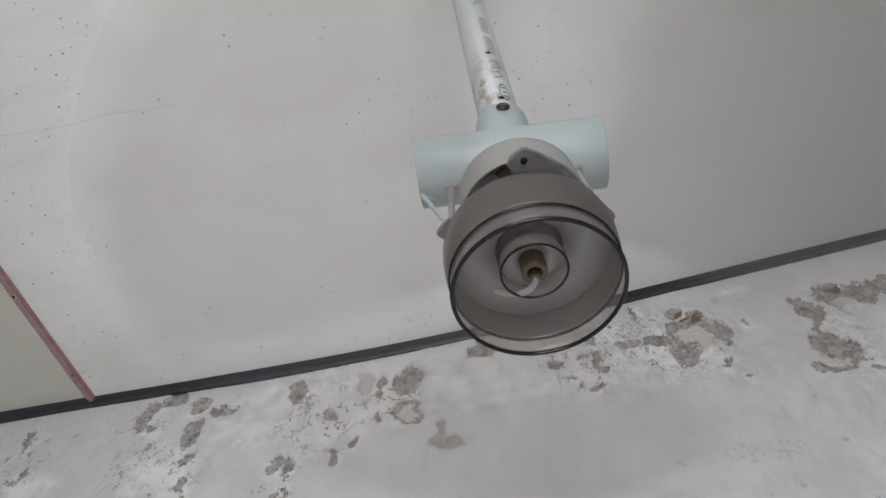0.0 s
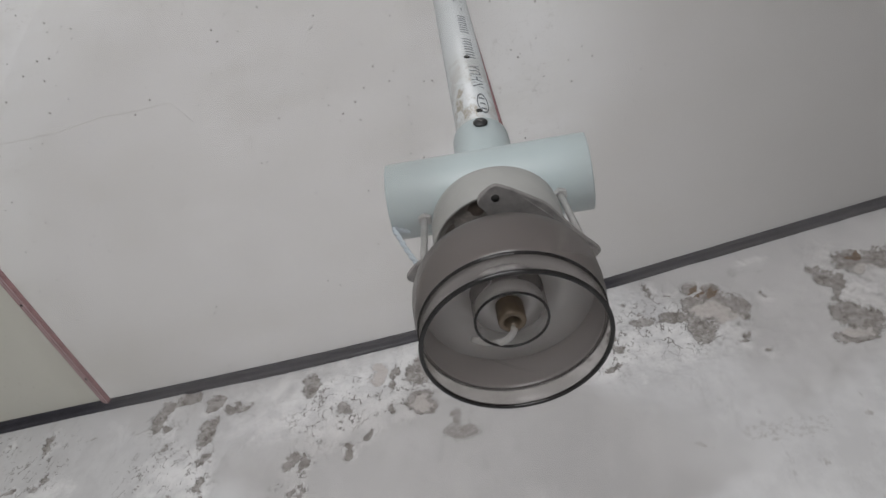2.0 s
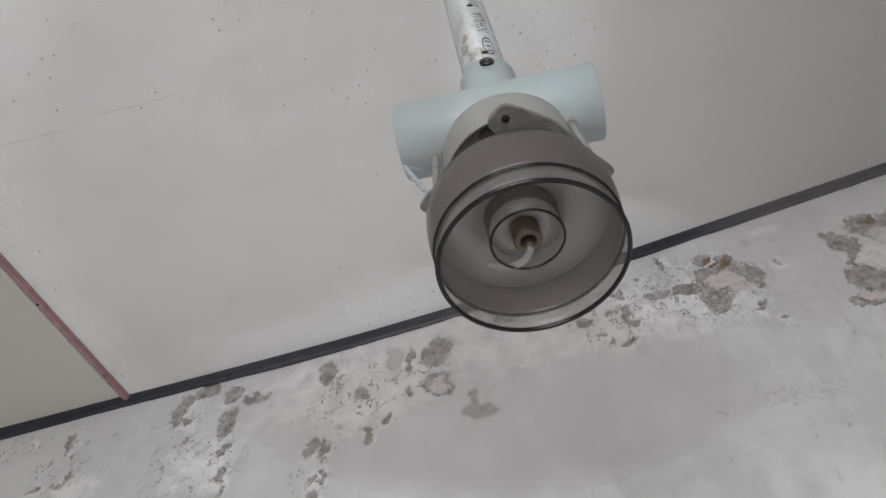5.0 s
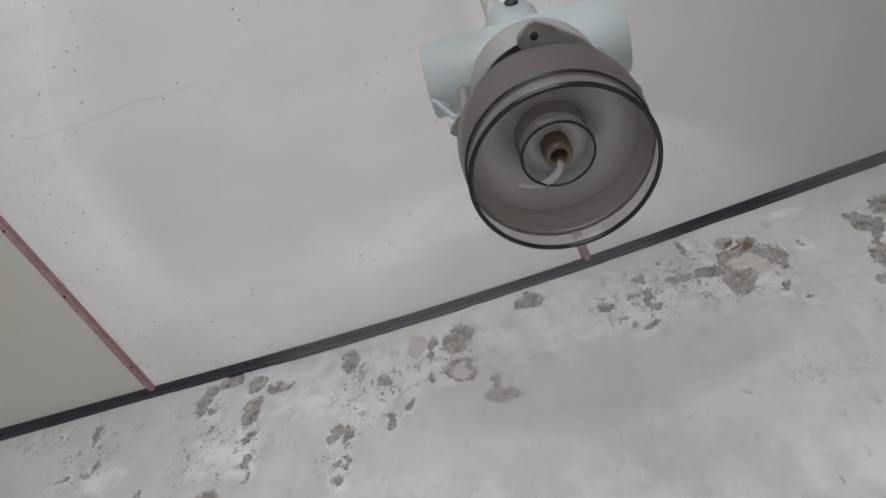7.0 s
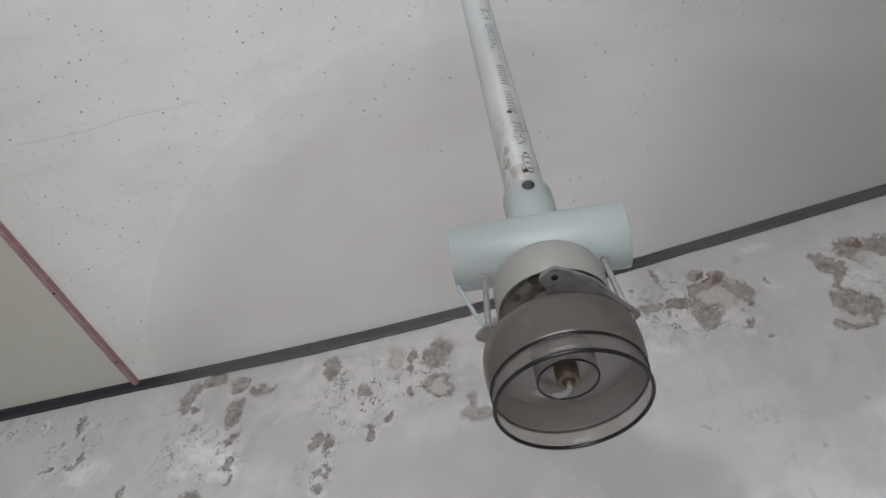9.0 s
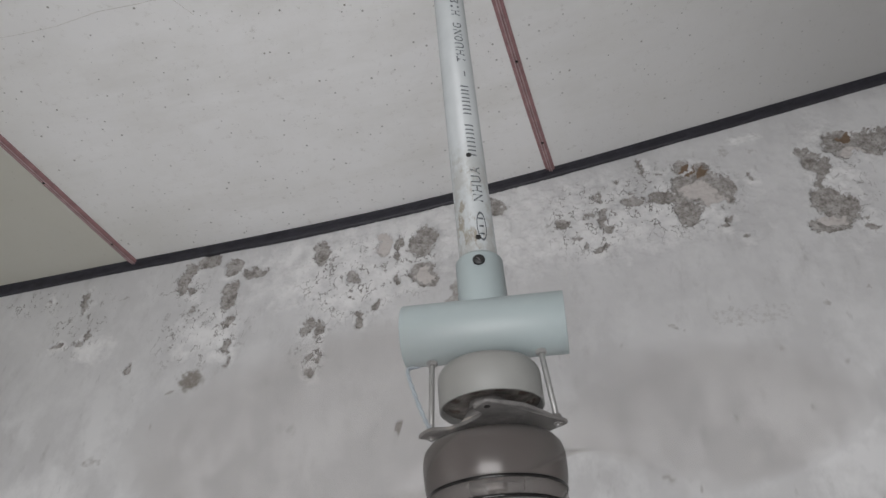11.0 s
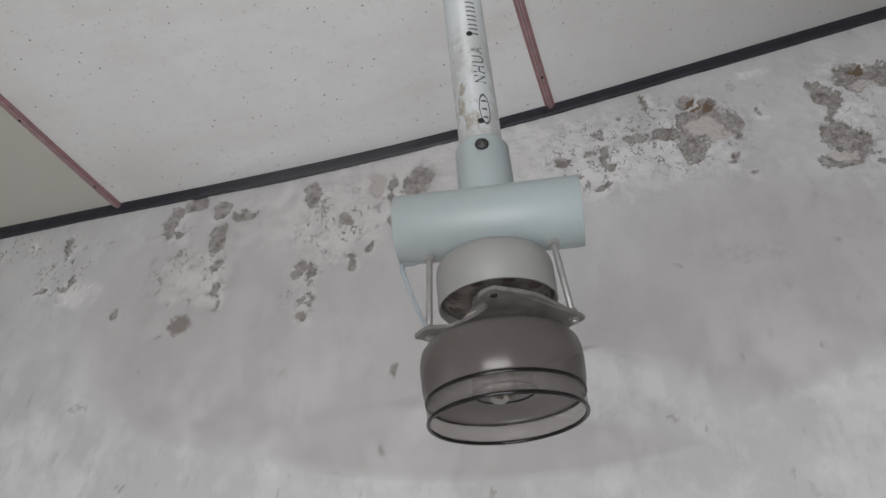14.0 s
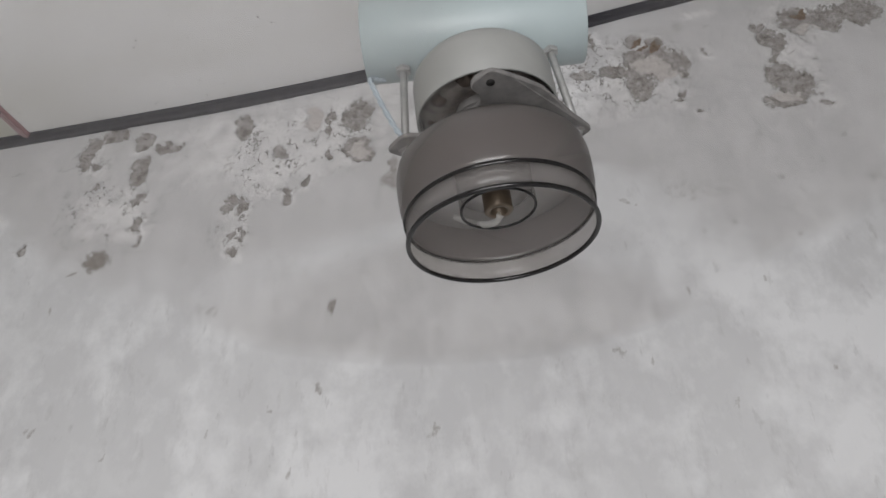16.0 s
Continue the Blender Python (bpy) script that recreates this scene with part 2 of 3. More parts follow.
def blade_plastic(n, l, b):
    """Clear smoked plastic whose tint and milk draw the spinning haze, faded out towards the edges."""
    clear = n.new("ShaderNodeBsdfTransparent")
    l.new(mix(n, l, attribute(n, "thick"), (1.0, 1.0, 1.0), (0.958, 0.952, 0.947)), clear.inputs["Color"])
    milk = n.new("ShaderNodeBsdfTranslucent")
    milk.inputs["Color"].default_value = (0.62, 0.60, 0.59, 1)
    b.inputs["Base Color"].default_value, b.inputs["Roughness"].default_value = (0.50, 0.485, 0.475, 1), 0.5
    veil = n.new("ShaderNodeMixShader")
    l.new(milk.outputs["BSDF"], veil.inputs[1])
    l.new(b.outputs["BSDF"], veil.inputs[2])
    share = n.new("ShaderNodeMath")
    share.operation = "MULTIPLY"
    share.inputs[1].default_value = 0.085
    l.new(attribute(n, "thick"), share.inputs[0])
    both = n.new("ShaderNodeMixShader")
    l.new(share.outputs[0], both.inputs["Fac"])
    l.new(clear.outputs["BSDF"], both.inputs[1])
    l.new(veil.outputs["Shader"], both.inputs[2])
    l.new(both.outputs["Shader"], n["Material Output"].inputs["Surface"])


M_BLADE = material("blade_with_haze", blade_plastic)

# ---- helpers for shapes ----


def mesh_object(name, bm, mat, smooth=True):
    me = bpy.data.meshes.new(name)
    bm.normal_update()
    bm.to_mesh(me)
    bm.free()
    me.materials.append(mat)
    if smooth:
        me.shade_smooth()
    return new(name, me)


def part(name, bm, mat, parent, label="", smooth=True):
    ob = mesh_object(name, bm, mat, smooth)
    ob.parent = parent
    return tagged(ob, label=label)


def lathe(profile, segments=64, closed=False):
    """A turned shape round the local z axis from (radius, height) pairs."""
    bm = bmesh.new()
    rings = []
    for r, h in profile:
        if r < 1e-6:
            rings.append([bm.verts.new((0, 0, h))])
        else:
            rings.append([bm.verts.new((r * math.cos(a), r * math.sin(a), h)) for a in np.linspace(0, 2 * math.pi, segments, endpoint=False)])
    pairs = list(zip(rings, rings[1:])) + ([(rings[-1], rings[0])] if closed else [])
    for a, b in pairs:
        for i in range(segments):
            j = (i + 1) % segments
            if len(a) == 1 and len(b) == 1:
                continue
            if len(a) == 1:
                bm.faces.new((a[0], b[j], b[i]))
            elif len(b) == 1:
                bm.faces.new((a[i], a[j], b[0]))
            else:
                bm.faces.new((a[i], a[j], b[j], b[i]))
    bmesh.ops.recalc_face_normals(bm, faces=bm.faces)
    return bm


def torus(r, h, thick, tall=None, segments=96):
    tall = tall or thick
    return lathe([(r + thick * math.cos(a), h + tall * math.sin(a)) for a in np.linspace(0, 2 * math.pi, 10, endpoint=False)], segments, True)


def along(bm, a, b):
    """Moves a shape made along z from 0 so that it starts at a and points to b."""
    a, b = Vector(a), Vector(b)
    bmesh.ops.transform(bm, verts=bm.verts, matrix=Matrix.Translation(a) @ (b - a).to_track_quat("Z", "Y").to_matrix().to_4x4())
    return bm


def rod(a, b, r, bevel=0.0003, segments=20):
    n = (Vector(b) - Vector(a)).length
    return along(lathe([(0, 0), (r - bevel, 0), (r, bevel), (r, n - bevel), (r - bevel, n), (0, n)], segments), a, b)


def sweep(points, r, segments=10):
    pts = [Vector(p) for p in points]
    bm = bmesh.new()
    rings = []
    for i, p in enumerate(pts):
        d = pts[min(i + 1, len(pts) - 1)] - pts[max(i - 1, 0)]
        q = d.to_track_quat("Z", "Y")
        rings.append([bm.verts.new(p + q @ Vector((r * math.cos(a), r * math.sin(a), 0))) for a in np.linspace(0, 2 * math.pi, segments, endpoint=False)])
    for a, b in zip(rings, rings[1:]):
        for i in range(segments):
            j = (i + 1) % segments
            bm.faces.new((a[i], a[j], b[j], b[i]))
    bm.faces.new(rings[0][::-1])
    bm.faces.new(rings[-1])
    return bm


def box(lo, hi, bevel=0.0):
    bm = bmesh.new()
    bmesh.ops.create_cube(bm, size=1)
    for v in bm.verts:
        v.co = Vector([(l + h) / 2 + c * (h - l) for l, h, c in zip(lo, hi, v.co)])
    if bevel:
        bmesh.ops.bevel(bm, geom=bm.edges, offset=bevel, segments=2, affect="EDGES")
    return bm


def structure(name, bm, mat, label, category, smooth=False):
    return tagged(mesh_object(name, bm, mat, smooth), label, category, kind="structure")


# ---- smooth noise on arrays ----


def lattice_noise(x, y, scale, seed):
    rng = np.random.RandomState(seed)
    table = rng.rand(256, 256)
    u, v = np.asarray(x) * scale + 37.3, np.asarray(y) * scale + 11.7
    i, j = np.floor(u).astype(int), np.floor(v).astype(int)
    fu, fv = u - i, v - j
    fu, fv = fu * fu * (3 - 2 * fu), fv * fv * (3 - 2 * fv)
    g = lambda a, b: table[(i + a) % 256, (j + b) % 256]
    return (g(0, 0) * (1 - fu) + g(1, 0) * fu) * (1 - fv) + (g(0, 1) * (1 - fu) + g(1, 1) * fu) * fv - 0.5


def rough_noise(x, y, scale, seed, octaves=4):
    return sum(lattice_noise(x, y, scale * 2**k, seed + k) / 1.7**k for k in range(octaves))


def step(lo, hi, v):
    t = np.clip((v - lo) / (hi - lo), 0, 1)
    return t * t * (3 - 2 * t)


# ---- the ceiling's line on the wall: it climbs to the east, more steeply past the middle ----


def ceiling_height(xw):
    """Height of the ceiling where the line of the boards meets the wall at xw."""
    low, high = 3.18 + 0.114 * (xw + 0.12), 3.18 + 0.239 * (xw + 0.12)
    k = 0.02
    return k * np.log(np.exp((low - 3.18) / k) + np.exp((high - 3.18) / k)) + 3.18 - k * 0.69 - 0.010


SKEW = 0.14  # the battens run a little askew to the wall


def board_height(x, y):
    return ceiling_height(x + SKEW * (ROOM_N - y))


# ---- the flaking wall ----
def wall_axis(lo, a, b, hi, fine, coarse):
    return np.concatenate([np.arange(lo, a, coarse), np.arange(a, b, fine), np.arange(b, hi, coarse), [hi]])


def build_flaking_wall():
    xs = wall_axis(ROOM_W, -1.62, 1.35, ROOM_E, 0.0030, 0.1)
    us = np.concatenate([np.arange(0.0, 0.5, 0.05), np.arange(0.5, 0.80, 0.0032), np.arange(0.80, 1.0, 0.00095), [1.0]])
    X, U = np.meshgrid(xs, us)
    Z = U * (ceiling_height(X) + 0.004)
    wx = X + 0.017 * rough_noise(X, Z, 26, 3) + 0.009 * rough_noise(X, Z, 95, 9)
    wz = Z + 0.017 * rough_noise(X, Z, 26, 5) + 0.009 * rough_noise(X, Z, 95, 13)
    bare, flake, damp, scar, brown, crumb = (np.zeros_like(X) for _ in range(6))

    def field(x, z, ru, rv):
        return np.sqrt(((wx - x) / ru) ** 2 + ((wz - z) / rv) ** 2)

    def grow(mask, x, z, ru, rv, deep, soft):
        return np.maximum(mask, deep * (1 - step(1 - soft, 1 + soft, field(x, z, ru, rv))))

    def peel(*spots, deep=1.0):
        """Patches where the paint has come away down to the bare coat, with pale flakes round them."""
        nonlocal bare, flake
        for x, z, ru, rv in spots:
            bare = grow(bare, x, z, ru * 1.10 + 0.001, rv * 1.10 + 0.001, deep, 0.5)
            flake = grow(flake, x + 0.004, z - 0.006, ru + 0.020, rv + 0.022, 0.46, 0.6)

    def limed_lit(*spots):
        """White salts and lifted whitewash; wide spots also paint in brightness clear of the blades' haze."""
        nonlocal flake
        for x, z, ru, rv in spots:
            flake = grow(flake, x, z, ru, rv, 0.55, 0.6)

    def inner(*spots):
        """Pale undercoat left inside a patch."""
        nonlocal scar
        for x, z, ru, rv in spots:
            scar = grow(scar, x, z, ru, rv, 0.9, 0.35)

    def rusty(*spots):
        nonlocal brown
        for x, z, ru, rv in spots:
            brown = grow(brown, x, z, ru, rv, 0.85, 0.4)

    def crumbs(*spots):
        """Stretches of small chips and lifted flakes."""
        nonlocal crumb
        for x, z, ru, rv, share in spots:
            crumb = np.maximum(crumb, share * (1 - step(0.45, 1.15, np.sqrt(((X - x) / ru) ** 2 + ((Z - z) / rv) ** 2))))

    def stain(x, z, ru, rv, deep=0.7):
        nonlocal damp
        damp = np.maximum(damp, deep * (1 - step(0.5, 1.2, field(x, z, ru, rv))))

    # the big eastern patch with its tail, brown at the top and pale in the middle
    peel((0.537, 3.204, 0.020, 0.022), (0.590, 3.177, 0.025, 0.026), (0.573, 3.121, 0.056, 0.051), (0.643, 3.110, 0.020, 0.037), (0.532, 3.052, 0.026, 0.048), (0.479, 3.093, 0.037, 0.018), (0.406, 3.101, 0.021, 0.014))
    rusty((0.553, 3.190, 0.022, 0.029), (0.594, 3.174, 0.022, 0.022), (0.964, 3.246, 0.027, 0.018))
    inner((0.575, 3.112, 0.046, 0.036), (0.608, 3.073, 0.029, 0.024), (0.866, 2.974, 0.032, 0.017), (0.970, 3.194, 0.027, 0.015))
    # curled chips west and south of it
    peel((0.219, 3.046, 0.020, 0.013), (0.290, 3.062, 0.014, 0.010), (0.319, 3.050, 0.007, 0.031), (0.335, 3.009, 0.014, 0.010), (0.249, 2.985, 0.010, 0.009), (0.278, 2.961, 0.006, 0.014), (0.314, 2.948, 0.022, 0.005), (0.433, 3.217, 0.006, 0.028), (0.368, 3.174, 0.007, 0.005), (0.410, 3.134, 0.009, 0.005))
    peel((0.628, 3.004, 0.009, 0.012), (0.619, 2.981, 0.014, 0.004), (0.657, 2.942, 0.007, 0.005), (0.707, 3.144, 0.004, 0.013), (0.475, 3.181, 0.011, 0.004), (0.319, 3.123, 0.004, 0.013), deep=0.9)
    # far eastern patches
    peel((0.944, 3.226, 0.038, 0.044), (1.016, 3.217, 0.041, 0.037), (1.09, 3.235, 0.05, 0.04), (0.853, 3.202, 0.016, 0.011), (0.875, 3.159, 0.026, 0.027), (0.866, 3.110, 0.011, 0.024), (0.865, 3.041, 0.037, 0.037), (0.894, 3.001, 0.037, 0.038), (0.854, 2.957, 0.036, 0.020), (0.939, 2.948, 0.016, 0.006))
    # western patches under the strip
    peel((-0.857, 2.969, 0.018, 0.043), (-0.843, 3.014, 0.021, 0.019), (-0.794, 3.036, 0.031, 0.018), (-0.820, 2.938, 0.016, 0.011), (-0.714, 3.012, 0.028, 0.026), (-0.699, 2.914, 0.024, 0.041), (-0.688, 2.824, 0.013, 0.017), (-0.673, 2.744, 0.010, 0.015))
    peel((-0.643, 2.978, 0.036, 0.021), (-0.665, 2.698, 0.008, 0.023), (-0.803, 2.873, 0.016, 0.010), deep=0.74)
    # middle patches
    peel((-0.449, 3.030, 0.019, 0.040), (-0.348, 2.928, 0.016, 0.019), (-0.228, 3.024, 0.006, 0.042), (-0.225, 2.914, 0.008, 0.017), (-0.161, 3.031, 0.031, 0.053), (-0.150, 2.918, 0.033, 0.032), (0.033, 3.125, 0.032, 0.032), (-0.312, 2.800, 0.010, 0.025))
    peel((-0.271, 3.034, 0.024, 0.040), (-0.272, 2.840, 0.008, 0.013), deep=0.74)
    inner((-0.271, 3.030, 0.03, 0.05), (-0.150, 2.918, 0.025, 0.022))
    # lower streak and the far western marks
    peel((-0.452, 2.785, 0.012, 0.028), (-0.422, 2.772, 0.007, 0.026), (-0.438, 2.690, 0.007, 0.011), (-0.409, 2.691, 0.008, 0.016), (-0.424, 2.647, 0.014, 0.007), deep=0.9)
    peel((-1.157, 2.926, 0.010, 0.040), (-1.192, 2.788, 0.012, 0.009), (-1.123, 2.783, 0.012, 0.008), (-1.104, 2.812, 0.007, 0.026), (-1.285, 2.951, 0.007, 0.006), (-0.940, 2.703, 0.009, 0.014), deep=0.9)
    # the first two wide bands also brighten the wall above the blades' haze
    limed_lit((0.02, 3.06, 0.62, 0.17), (-0.40, 2.97, 0.30, 0.16), (-0.747, 2.805, 0.096, 0.108), (-0.386, 2.903, 0.136, 0.123), (-0.684, 2.740, 0.055, 0.060), (-1.062, 2.763, 0.071, 0.053), (-0.176, 2.975, 0.080, 0.126), (0.531, 3.054, 0.142, 0.114), (0.294, 3.027, 0.112, 0.137), (0.709, 3.277, 0.045, 0.021), (0.897, 3.110, 0.073, 0.203))
    crumbs((0.50, 3.09, 0.20, 0.15, 0.9), (0.28, 3.05, 0.13, 0.15, 0.9), (-0.35, 2.93, 0.17, 0.15, 0.9), (-0.18, 2.97, 0.08, 0.13, 0.8), (-0.76, 2.80, 0.16, 0.14, 0.75), (-1.14, 2.86, 0.11, 0.13, 0.8), (-0.44, 2.73, 0.06, 0.12, 0.9), (-1.32, 2.94, 0.14, 0.05, 0.8), (0.92, 3.07, 0.10, 0.18, 0.6), (-0.85, 2.95, 0.12, 0.06, 0.6))
    stain(-0.052, 2.812, 0.050, 0.032, 0.7), stain(-0.062, 2.858, 0.022, 0.036, 0.7), stain(-0.743, 2.648, 0.038, 0.028, 0.95), stain(-0.796, 2.621, 0.016, 0.008, 0.8), stain(-0.192, 2.492, 0.012, 0.020, 0.9), stain(-0.203, 2.303, 0.010, 0.016, 0.7), stain(-0.95, 2.44, 0.03, 0.014, 0.45)
    stain(-0.665, 2.818, 0.004, 0.007, 0.8), stain(-1.026, 2.934, 0.021, 0.005, 0.6), stain(0.649, 3.239, 0.021, 0.025, 0.4), stain(0.723, 3.228, 0.022, 0.013, 0.35), stain(0.62, 2.72, 0.12, 0.03, 0.3), stain(1.0, 2.72, 0.06, 0.03, 0.35), stain(-0.45, 2.5, 0.02, 0.01, 0.4)
    # small dark marks
    for x, z, r in ((0.791, 2.742, 11), (0.877, 2.767, 8), (0.447, 2.704, 9), (0.470, 2.692, 6), (0.666, 2.626, 10), (0.547, 2.470, 9), (0.687, 2.483, 7), (0.389, 2.345, 10), (0.442, 2.323, 7), (0.788, 2.585, 9), (0.327, 2.654, 8), (-0.249, 2.141, 9), (-0.618, 2.196, 10)):
        stain(x, z, r * 0.0009, r * 0.0013, 0.55)
    for x, z, r in ((-0.785, 2.253, 8), (0.573, 2.233, 9), (-0.415, 2.227, 7), (-0.299, 2.278, 8), (0.027, 2.215, 9), (0.767, 2.292, 8), (-0.818, 2.524, 10), (-0.800, 2.624, 8), (-0.311, 2.797, 9), (0.943, 2.840, 10)):
        stain(x, z, r * 0.0008, r * 0.0013, 0.55)
    # the whitewash is thicker lower down and to the east, partly to paint in brighter light
    lime = np.clip(0.35 + 0.65 * (1 - step(2.35, 2.75, Z + 0.10 * rough_noise(X, Z, 5, 51))) + 0.3 * step(0.5, 1.0, X), 0, 1)
    flake = flake * (1 - 0.6 * bare)
    wave = 0.006 * rough_noise(X, Z, 2.2, 17, 3) + 0.0010 * rough_noise(X, Z, 30, 23, 3)
    hollow = step(0.42, 0.58, bare)
    Y = ROOM_N + wave + 0.0055 * hollow * (1 + 0.8 * rough_noise(X, Z, 110, 29)) - 0.0045 * flake * (1 - hollow) * (0.3 + step(0, 0.3, rough_noise(X, Z, 75, 37)))
    rows, cols = X.shape
    verts = np.stack([X, Y, Z], -1).reshape(-1, 3)
    i = (np.arange(rows - 1)[:, None] * cols + np.arange(cols - 1)).ravel()
    faces = np.stack([i, i + 1, i + cols + 1, i + cols], -1)
    n = len(verts)
    # the back of the wall, 0.12 m behind, and its edges
    bx = np.linspace(ROOM_W, ROOM_E, 30)
    back = np.concatenate([np.stack([bx, 0 * bx + ROOM_N + 0.12, 0 * bx], -1), np.stack([bx, 0 * bx + ROOM_N + 0.12, ceiling_height(bx)], -1)])
    more = [(n + k + 1, n + k, n + 30 + k, n + 31 + k) for k in range(29)]
    me = bpy.data.meshes.new("wall_north")
    me.from_pydata(np.concatenate([verts, back]).tolist(), [], faces.tolist() + more)
    for key, values in (("bare", bare), ("flake", flake), ("damp", damp), ("scar", scar), ("brown", brown), ("crumb", crumb), ("lime", lime)):
        layer = me.attributes.new(key, "FLOAT", "POINT")
        layer.data.foreach_set("value", np.concatenate([values.ravel(), np.zeros(60)]).astype(np.float32))
    me.materials.append(M_WALL)
    me.shade_smooth()
    me.update()
    return tagged(new("wall_north", me), "old white painted plaster wall with damp and peeling patches", "wall", kind="structure")


build_flaking_wall()

# ---- ceiling boards, strip and battens ----


def build_ceiling():
    xs, ys = np.arange(ROOM_W - 0.2, ROOM_E + 0.25, 0.03), np.linspace(ROOM_S - 0.1, ROOM_N + 0.02, 60)
    X, Y = np.meshgrid(xs, ys)
    Z = board_height(X, Y) + 0.004 * rough_noise(X, Y, 1.6, 101, 2)
    rows, cols = X.shape
    low = np.stack([X, Y, Z], -1).reshape(-1, 3)
    n = len(low)
    i = (np.arange(rows - 1)[:, None] * cols + np.arange(cols - 1)).ravel()
    f = np.stack([i, i + cols, i + cols + 1, i + 1], -1)
    me = bpy.data.meshes.new("ceiling")
    me.from_pydata(np.concatenate([low, low + (0, 0, 0.02)]).tolist(), [], f.tolist() + (f[:, ::-1] + n).tolist())
    at_wall = X + SKEW * (ROOM_N - Y)
    age = 0.10 * rough_noise(X, Y, 2.5, 211, 3)
    # the west tint is yellowish board; the east one paints in fading light
    tints = (("west_board", np.where(at_wall < -1.03, 0.85 + age, 0.5 * (1 - step(0, 0.45, at_wall + 1.03)) * np.clip(0.5 + 6 * age, 0, 1))), ("east_shade", np.where(at_wall > 0.2, 0.75 * step(0.1, 1.2, at_wall) + 0.08, 0)))
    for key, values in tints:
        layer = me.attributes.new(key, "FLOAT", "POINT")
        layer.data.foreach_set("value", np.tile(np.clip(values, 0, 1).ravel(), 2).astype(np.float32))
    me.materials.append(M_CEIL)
    me.shade_smooth()
    return tagged(new("ceiling", me), "cream ceiling boards with small dark specks, sloping", "ceiling", kind="structure")


ceiling = build_ceiling()
crease = [(-0.956, 0.622), (-0.88, 0.627), (-0.795, 0.628), (-0.695, 0.618), (-0.61, 0.622), (-0.54, 0.621), (-0.508, 0.675)]
pts = [(x, y, board_height(x, y) + 0.004 * float(rough_noise(np.array(x), np.array(y), 1.6, 101, 2))) for x, y in crease]
part("crease", sweep(pts, 0.0008, 6), material("grey_crack", plain((0.66, 0.65, 0.62), 0.9)), ceiling, "thin grey crack in the board")


def ribbon(path, section):
    """A closed section (pairs across, up) carried along a path of (point, across, up)."""
    bm = bmesh.new()
    rings = [[bm.verts.new(p + a * s + u * t) for s, t in section] for p, a, u in path]
    m = len(section)
    for r, q in zip(rings, rings[1:]):
        for i in range(m):
            bm.faces.new((r[i], r[(i + 1) % m], q[(i + 1) % m], q[i]))
    bm.faces.new(rings[0][::-1]), bm.faces.new(rings[-1])
    bmesh.ops.recalc_face_normals(bm, faces=bm.faces)
    return bm


def build_strip():
    path = []
    for x in np.arange(ROOM_W, ROOM_E + 0.01, 0.05):
        sag = 0.003 * float(lattice_noise(x, 0.0, 3.0, 7))
        path.append((Vector((x, ROOM_N, ceiling_height(x) + sag)), Vector((0, -1, 0)), Vector((0, 0, 1))))
    bm = ribbon(path, [(-0.002, 0.006), (0.022, 0.006), (0.022, -0.002), (0.014, -0.006), (0.012, -0.020), (0.009, -0.023), (-0.002, -0.023)])
    return structure("trim_strip", bm, M_STRIP, "black edge strip between the wall and the ceiling boards", "trim")


build_strip()


def build_batten(xw, run, name):
    path = []
    for y in np.linspace(ROOM_N - 0.012, ROOM_S, 40):
        x = xw - run * (ROOM_N - y)
        bend = 0.004 * math.sin(4 * y + xw)
        path.append((Vector((x + bend, y, board_height(x, y) + 0.003)), Vector((1, -SKEW, 0.12)).normalized(), Vector((-0.12, 0, 1))))
    w = 0.0125
    section = [(-w, 0), (-w, -0.006), (-w * 0.8, -0.0075), (-w * 0.42, -0.0075), (-w * 0.36, -0.0105), (-w * 0.12, -0.011), (-w * 0.08, -0.0085), (w * 0.08, -0.0085), (w * 0.12, -0.011), (w * 0.36, -0.0105), (w * 0.42, -0.0075), (w * 0.8, -0.0075), (w, -0.006), (w, 0)]
    ob = tagged(mesh_object(name, ribbon(path, section), M_BATTEN, False), "ribbed red-brown plastic cover strip nailed to the ceiling boards", "ceiling batten", "battens on the ceiling")
    for side in (-1, 1):
        c = side * w * 0.24
        ridge = [(c - w * 0.10, -0.0100), (c - w * 0.07, -0.0119), (c + w * 0.07, -0.0119), (c + w * 0.10, -0.0100)]
        part("ridge", ribbon(path, ridge), M_RIDGE, ob, "pale mauve raised ridge", False)
    return ob


def batten_nail(ob, xw, run, y):
    x = xw - run * (ROOM_N - y)
    z = board_height(x, y) - 0.0085
    part("nail", rod((x, y, z), (x, y, z - 0.0016), 0.0038, 0.0008, 12), M_NEAR_BLACK, ob, "dark nail head")


for xw, run, nails in ((-1.026, 0.147, (1.28, 1.02, 0.81, 0.55)), (0.200, 0.129, (1.264, 0.99, 0.72, 0.45))):
    batten = build_batten(xw, run, "ceiling_batten")
    for y in nails:
        batten_nail(batten, xw, run, y)

# ---- the rest of the room, plain, unseen behind the viewer, its tones set for bounced light ----
TOP = 4.2
structure("floor", box((ROOM_W - 0.1, ROOM_S - 0.1, -0.1), (ROOM_E + 0.1, ROOM_N + 0.12, 0)), M_FLOOR, "plain grey cement floor of the room", "floor")
structure("wall_east", box((ROOM_E, ROOM_S, 0), (ROOM_E + 0.1, ROOM_N + 0.12, TOP)), M_PLAIN, "plain painted side wall", "wall")


